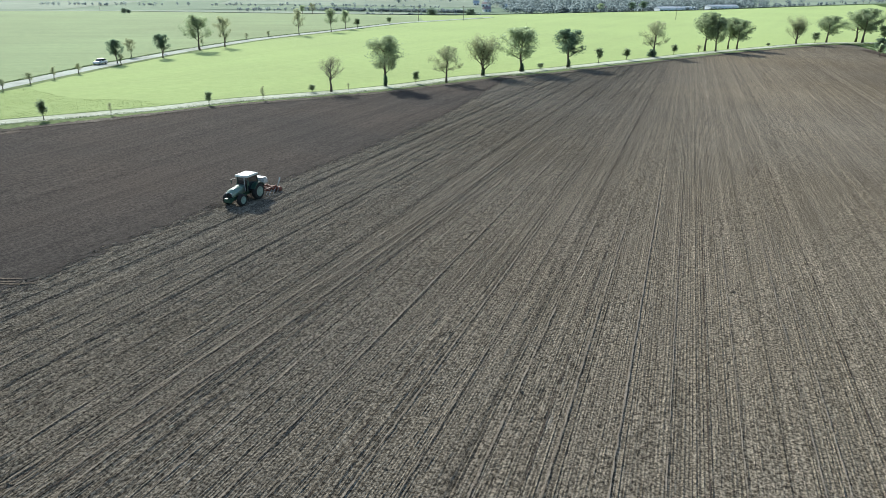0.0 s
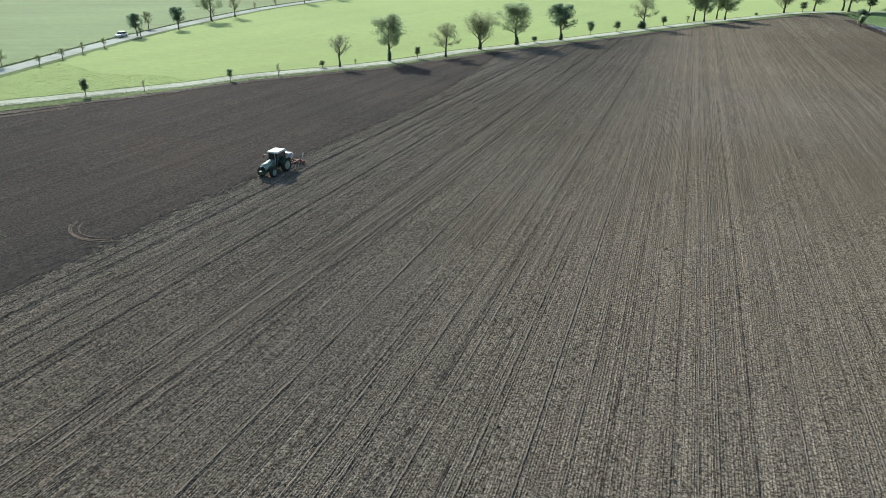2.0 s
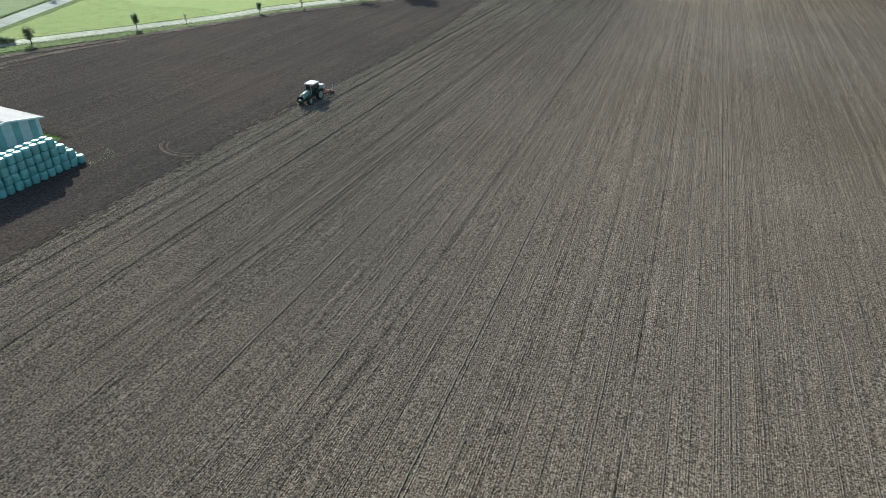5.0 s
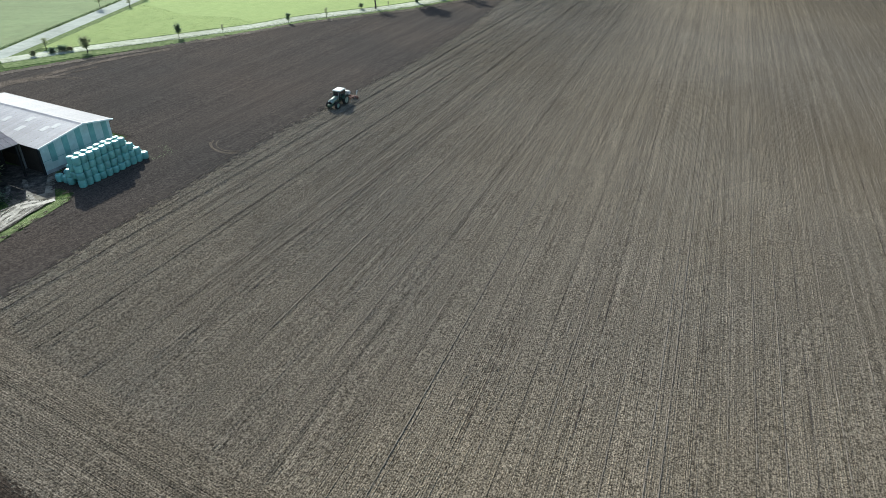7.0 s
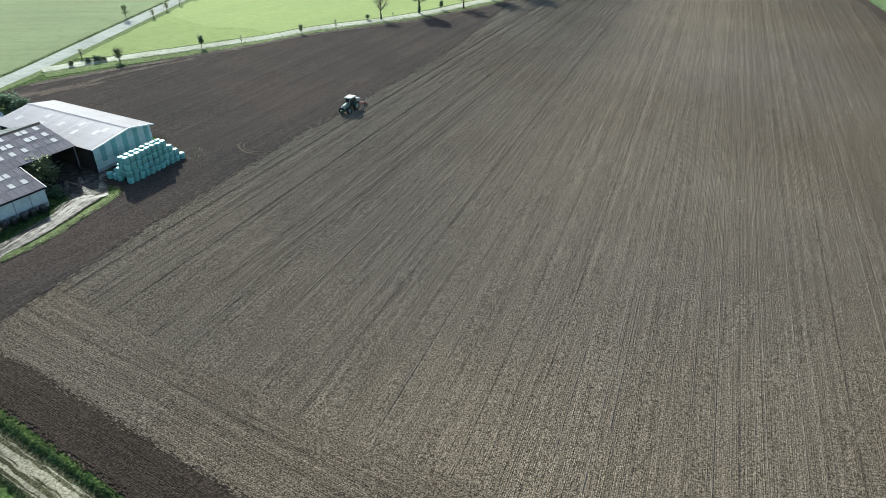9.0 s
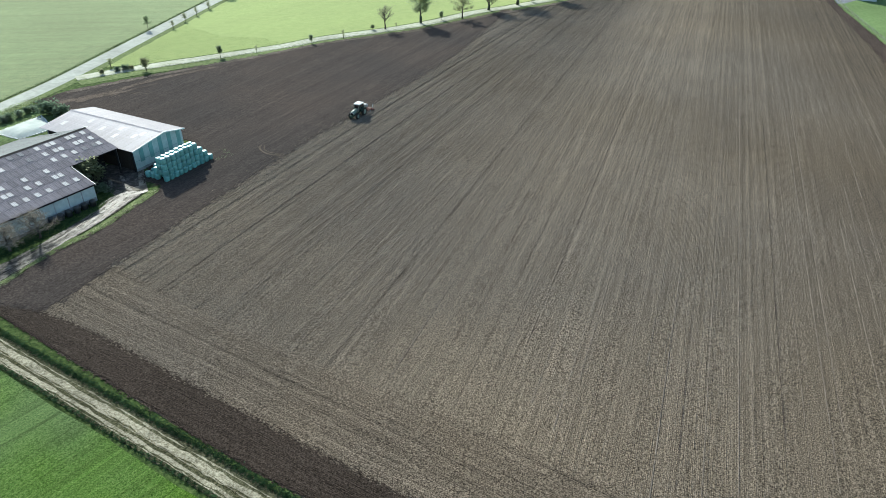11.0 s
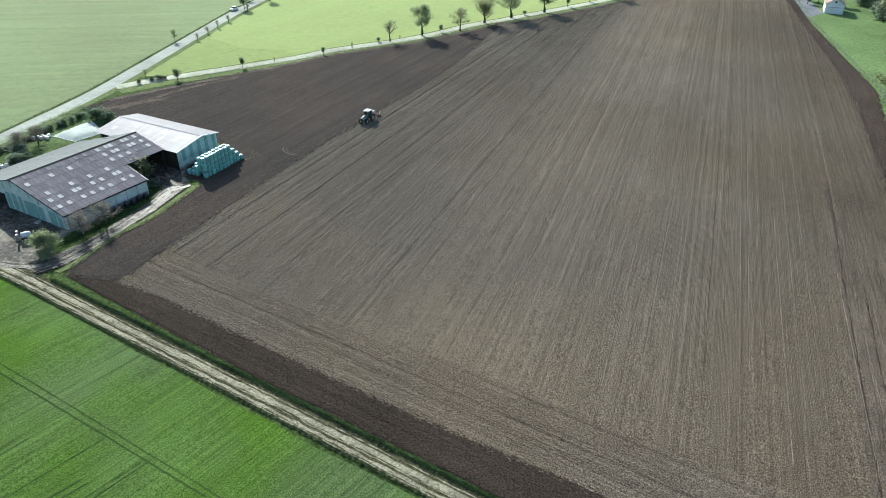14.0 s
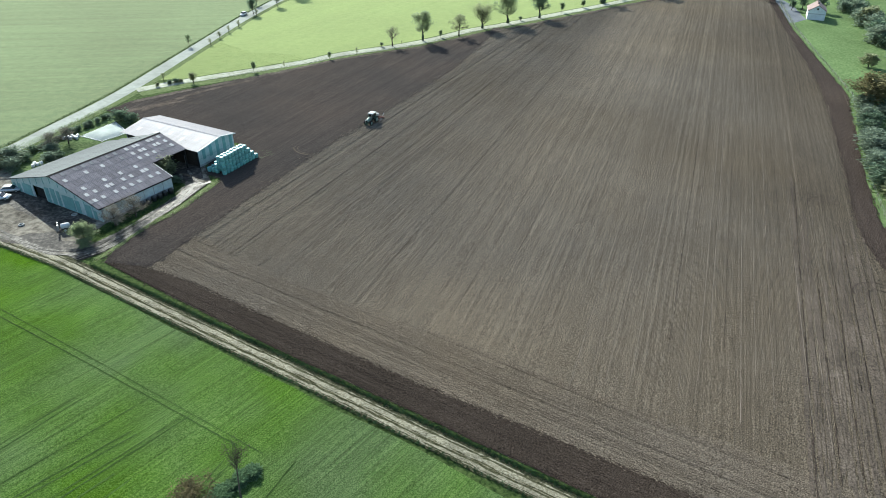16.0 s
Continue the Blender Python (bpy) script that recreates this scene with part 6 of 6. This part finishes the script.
for k in range(24):
    x0 = 69.0 + 0.62 * k + rng.uniform(-0.15, 0.15)
    y0, y1 = rng.uniform(-52, -45), (46, 44, 20, 30, 27)[k] if k < 5 else rng.uniform(-14, 30)
    pale = k % 5 != 1
    ribbon("wheel_mark", [(x0 + 0.346 * y + rng.uniform(-0.15, 0.15), y) for y in np.linspace(y0, y1, 6)], rng.uniform(0.3, 0.75) if pale else 0.1, mark_pale if pale else soil_east, 0.15, 1.0, 0.13, "pale straight wheel mark in the soil" if pale else "dark straight furrow in the soil", seed=90 + k)
for cx, cy in ((88.0, 31.5), (82.9, -3.0)):
    for j, r0 in enumerate((2.2, 3.6, 4.6, 6.0)):
        line = [(cx + r0 * math.cos(radians(a)), cy + r0 * math.sin(radians(a))) for a in np.linspace(20 + 12 * j, 190 - 9 * j, 9)]
        ribbon("wheel_mark", line, 0.2, mark_pale if j % 2 else soil_east, 0.165, 0.7, 0.07, "faint ring of a turning wheel" if j % 2 else "dark ring of a turning wheel", seed=160 + j)
# wheel lines in the green crop
crop_track = surface("trodden_crop_line", [(0.034, 0.064, 0.019), (0.064, 0.106, 0.033)], 1.5, 6, 1.0, (4, 0.06), spec=0.03)
for k, (p, q, wide) in enumerate([
    ((-98, -6.7), (-25.0, -45.4), 0.16), ((-98, -4.9), (-21.2, -46.6), 0.11),
    ((-72.5, -72), (-50.6, -37.8), 0.16), ((-73.4, -72), (-51.6, -37.4), 0.15),
    ((-68.4, -72), (-40.6, -36.9), 0.12), ((-63.5, -71), (-39.6, -44.1), 0.16), ((-64.4, -71), (-40.6, -43.6), 0.16),
    ((-58, -72), (-33.2, -40.0), 0.16), ((-58.9, -71.4), (-34.2, -40.2), 0.12),
    ((-33.0, -66), (-26.0, -47.8), 0.14), ((-33.6, -66), (-24.9, -48.3), 0.14), ((-24.5, -66), (-16.4, -47.6), 0.14),
]):
    mid = ((p[0] + q[0]) / 2 + 0.3, (p[1] + q[1]) / 2 + 0.2)
    ribbon("crop_wheel_line", [p, mid, q], wide, crop_track, 0.10, 1.0, 0.04, "dark wheel line through the crop", seed=120 + k)
crop_thin = surface("thin_crop_line", [(0.045, 0.085, 0.024), (0.09, 0.15, 0.042)], 1.5, 6, 1.0, (4, 0.05), spec=0.05)
for k, (off, y0, y1) in enumerate([(-14, -76, -44), (-9.4, -76, -40), (-5.2, -74, -37), (4.6, -74, -42), (8.2, -73, -46), (12.6, -72, -48), (20.4, -70, -51), (23.8, -68, -52), (31.0, -66, -54)]):
    line = [(-76 + off + 0.72 * (y + 73) + rng.uniform(-0.2, 0.2), y) for y in np.linspace(y0, y1, 5)]
    ribbon("crop_wheel_line", line, 0.12, crop_thin, 0.095, 1.2, 0.05, "thin darker line through the green crop", seed=180 + k)
crop_worn = surface("worn_crop_line", [(0.115, 0.175, 0.05), (0.15, 0.215, 0.065)], 0.8, 6, 1.0)
for k, (p, q) in enumerate([((-84, 250), (-20, 372)), ((-80.5, 250), (-17, 370))] ):
    ribbon("crop_wheel_line", [p, ((p[0] + q[0]) / 2 + 3, (p[1] + q[1]) / 2), q], 0.28, crop_worn, 0.10, 6, 0.05, "faint wheel line through the pale crop", seed=140 + k)


def clods(name, poly, count, size, mat, label, seed, lift=0.1):
    """Loose lumps of soil as squat eight-sided stones."""
    r = np.random.default_rng(seed)
    xs, ys = [p[0] for p in poly], [p[1] for p in poly]
    x, y = r.uniform(min(xs), max(xs), count), r.uniform(max(-60, min(ys)), min(130, max(ys)), count)
    k = inside(x, y, poly)
    x, y = x[k], y[k]
    n = len(x)
    c = np.c_[x, y, ground_z(x, y) + lift]
    s = size * np.exp(r.normal(0, 0.4, (n, 1, 1)))
    shape = np.array([(1, 0, 0), (0, 1, 0), (-1, 0, 0), (0, -1, 0), (0, 0, 0.8), (0, 0, -0.6)], float)
    v = (c[:, None] + s * shape[None] * r.uniform(0.6, 1.3, (n, 6, 1))).reshape(-1, 3)
    f = np.array([(0, 1, 4), (1, 2, 4), (2, 3, 4), (3, 0, 4), (1, 0, 5), (2, 1, 5), (3, 2, 5), (0, 3, 5)])
    return tagged(np_mesh(name, v, (f[None] + 6 * np.arange(n)[:, None, None]).reshape(-1, 3), mat), label, kind="stuff")


clods("soil_clods", MAIN, 20000, 0.055, soil, "loose brown clods on the cultivated soil", 21)
clods("soil_clods", DARK_LEFT + DARK_LEFT[:1], 12000, 0.06, soil_dark, "loose dark clods on the ploughed soil", 22)
clods("soil_clods", DARK_SW, 12000, 0.06, soil_damp, "loose dark clods on the ploughed headland", 23)
clods("soil_clods", HEAD, 14000, 0.05, soil_head, "loose brown clods on the headland", 24)

# blades of the near crop
r = np.random.default_rng(77)
bx, by = r.uniform(-92, 22, 100000), r.uniform(-66, 6, 100000)
keep = inside(bx, by, [(-89.0, 4.7), (-71.4, -4.6), (-56.6, -13.3), (-31.7, -27.6), (-2.9, -43.4), (20, -57.6), (20, -66), (-92, -66)])
bx, by = bx[keep], by[keep]
leaf_crop = foliage("bright_crop_blades", (0.118, 0.222, 0.060), (0.054, 0.126, 0.029), 0.5, 0.15)
tagged(leaves("crop_blades", np.c_[bx, by, ground_z(bx, by) + 0.06 + r.uniform(0, 0.08, len(bx))], 0.065, leaf_crop, None, 78, 0.3), "young green crop blades", kind="stuff")
tufts("verge_grass", [(-46.4, 48.4), (-44.6, 50.6), (-46.5, 52.5)], 0.35, 220, 0.06, leaf_green, "rank grass at the end of the bale stack", 9, 0.05)

# pasture fence
wood = surface("weathered_fence_wood", [(0.12, 0.10, 0.08), (0.22, 0.19, 0.16)], 5, 5, 0.9, (12, 0.02))
fence = tagged(new("fence"), "weathered post and wire fence along the pasture", "fence")
line = dense([(x + 1.3, y) for x, y in EDGE_E[1:10]], 4.0, False)
post = bmesh.new()
tube(post, [Vector((0, 0, -0.3)), Vector((0, 0, 0.6)), Vector((0, 0, 1.25))], [0.07, 0.065, 0.055], 6)
post = part("post", post, wood, fence)
for k, (x, y) in enumerate(line):
    m = pose(x, y, gz(x, y), random.uniform(-4, 4), random.uniform(-4, 4), 30 * k)
    if k:
        lay("post", post.data, fence, m)
    else:
        post.matrix_basis = m
for h in (0.45, 0.8, 1.12):
    bm = bmesh.new()
    tube(bm, [Vector((x, y, gz(x, y) + h)) for x, y in line], [0.012] * len(line), 3)
    part("wire", bm, steel, fence)


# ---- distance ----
# valley fields paled in their own colour to stand in for haze
far_pale = surface("haze_tinted_far_field", [(0.165, 0.205, 0.155), (0.215, 0.255, 0.195)], 0.05, 6, 0.95, patches=(0.004, 0.15), spec=0.06)
far_green = surface("haze_tinted_far_meadow", [(0.120, 0.172, 0.112), (0.160, 0.215, 0.145)], 0.05, 6, 0.95, patches=(0.004, 0.15), spec=0.06)
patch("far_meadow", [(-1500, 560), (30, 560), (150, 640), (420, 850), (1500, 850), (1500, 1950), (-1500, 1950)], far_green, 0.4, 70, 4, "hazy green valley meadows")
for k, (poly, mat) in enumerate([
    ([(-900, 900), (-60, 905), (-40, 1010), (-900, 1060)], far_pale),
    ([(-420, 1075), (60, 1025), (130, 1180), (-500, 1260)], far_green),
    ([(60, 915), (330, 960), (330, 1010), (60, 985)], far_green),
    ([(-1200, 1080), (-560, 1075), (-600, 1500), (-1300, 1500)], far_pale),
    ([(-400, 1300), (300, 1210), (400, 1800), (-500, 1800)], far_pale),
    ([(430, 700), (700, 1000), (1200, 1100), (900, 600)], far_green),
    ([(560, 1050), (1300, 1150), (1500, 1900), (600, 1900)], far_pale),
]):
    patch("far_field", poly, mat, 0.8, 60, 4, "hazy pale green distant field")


def wood_mass(name, areas, seed, label, size=1.1):
    """Many far trees: clumps of leaf sprays over short trunks."""
    r = np.random.default_rng(seed)
    spots, bm = [], bmesh.new()
    for x0, y0, x1, y1, w, count, h in areas:
        t = r.uniform(0, 1, count)
        x = x0 + (x1 - x0) * t + r.normal(0, w * 0.3, count)
        y = y0 + (y1 - y0) * t + r.normal(0, w, count)
        for a, b in zip(x, y):
            z, hh = gz(a, b), h * r.uniform(0.6, 1.3)
            tube(bm, [Vector((a, b, z - 1)), Vector((a, b, z + hh * 0.6))], [0.3, 0.15], 4)
            n = 44 if size > 1.2 else 24
            d = r.normal(size=(n, 3)) * [hh * 0.2, hh * 0.2, hh * 0.17] + [a, b, z + hh * 0.6]
            spots.append(d)
    ob = tagged(new(name), label, kind="stuff")
    part("trunks", bm, bark, ob)
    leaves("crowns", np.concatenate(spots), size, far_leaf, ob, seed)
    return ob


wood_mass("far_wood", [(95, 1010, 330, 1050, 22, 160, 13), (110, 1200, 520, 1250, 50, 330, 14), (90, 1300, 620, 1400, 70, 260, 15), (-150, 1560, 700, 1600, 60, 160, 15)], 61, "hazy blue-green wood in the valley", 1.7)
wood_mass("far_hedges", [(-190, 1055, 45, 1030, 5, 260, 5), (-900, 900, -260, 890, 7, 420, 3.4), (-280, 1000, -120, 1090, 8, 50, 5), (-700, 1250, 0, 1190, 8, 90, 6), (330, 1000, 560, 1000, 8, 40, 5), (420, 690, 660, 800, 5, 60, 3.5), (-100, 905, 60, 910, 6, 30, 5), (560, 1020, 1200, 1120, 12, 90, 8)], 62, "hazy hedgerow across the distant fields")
for x, y, h, w, key in [(165, 640, 8, 8, "dense"), (180, 660, 9, 8, "dense"), (140, 650, 8, 7, "round"), (-205, 470, 3.5, 4, "scrub"), (-202, 470, 2.6, 3, "scrub"), (-100, 560, 8, 6, "thin"), (-96, 500, 6, 5, "round"), (-8, 520, 5, 8, "scrub"), (20, 540, 5, 8, "scrub")]:
    stand(MODELS[key], x, y, h, w, "solitary tree in the distant fields", "far trees", category="tree")
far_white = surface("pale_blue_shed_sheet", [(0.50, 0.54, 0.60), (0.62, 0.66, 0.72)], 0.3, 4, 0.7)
# village roofs greyed in the colour for the same haze
far_tiles = surface("haze_tinted_red_brown_roof", [(0.24, 0.19, 0.19), (0.32, 0.26, 0.26)], 0.3, 4, 0.8)
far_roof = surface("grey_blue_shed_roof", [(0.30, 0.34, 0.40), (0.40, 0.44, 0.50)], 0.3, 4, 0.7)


def far_building(name, x, y, w, d, h, turn, label, category, roof=far_roof, wall=far_white):
    b = tagged(new(name), label, category)
    b.matrix_world = pose(x, y, gz(x, y) - 0.5, 0, 0, turn)
    boxed("wall", b, wall, -w / 2, w / 2, -d / 2, d / 2, 0, h)
    bm = bmesh.new()
    prism(bm, [(-d / 2 - 0.4, h - 0.1), (d / 2 + 0.4, h - 0.1), (0, h + d * (0.12 if w > 20 else 0.4))], -w / 2 - 0.4, w / 2 + 0.4)
    part("roof", bm, roof, b)
    n = max(2, int(w / 5))
    for k in range(n):
        xx = -w / 2 + (k + 0.5) * w / n
        boxed("window", b, glass, xx - w / n * 0.25, xx + w / n * 0.25, -d / 2 - 0.06, -d / 2, h * 0.35, h * 0.7)


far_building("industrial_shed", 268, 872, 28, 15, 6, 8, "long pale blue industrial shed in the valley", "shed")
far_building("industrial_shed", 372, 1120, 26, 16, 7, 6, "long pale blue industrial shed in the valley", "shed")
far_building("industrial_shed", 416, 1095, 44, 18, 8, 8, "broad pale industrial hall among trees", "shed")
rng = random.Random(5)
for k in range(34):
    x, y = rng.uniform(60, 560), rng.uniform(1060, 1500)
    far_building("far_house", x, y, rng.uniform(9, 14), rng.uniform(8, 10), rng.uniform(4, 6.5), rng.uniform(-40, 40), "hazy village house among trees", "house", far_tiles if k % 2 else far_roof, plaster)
for x, y in [(-14, 416), (12, 430), (-300, 640), (150, 470)]:
    pole = tagged(new("utility_pole"), "thin wooden utility pole beside the fields", "utility pole")
    pole.matrix_world = pose(x, y, gz(x, y) - 0.3)
    bm = bmesh.new()
    tube(bm, [Vector((0, 0, 0)), Vector((0, 0, 8.5))], [0.16, 0.1], 7)
    part("mast", bm, wood, pole)
    boxed("crossarm", pole, wood, -0.9, 0.9, -0.06, 0.06, 7.9, 8.05)

# the models themselves are not part of the place
for ob in GONE:
    for o in (*ob.children_recursive, ob):
        bpy.data.objects.remove(o)
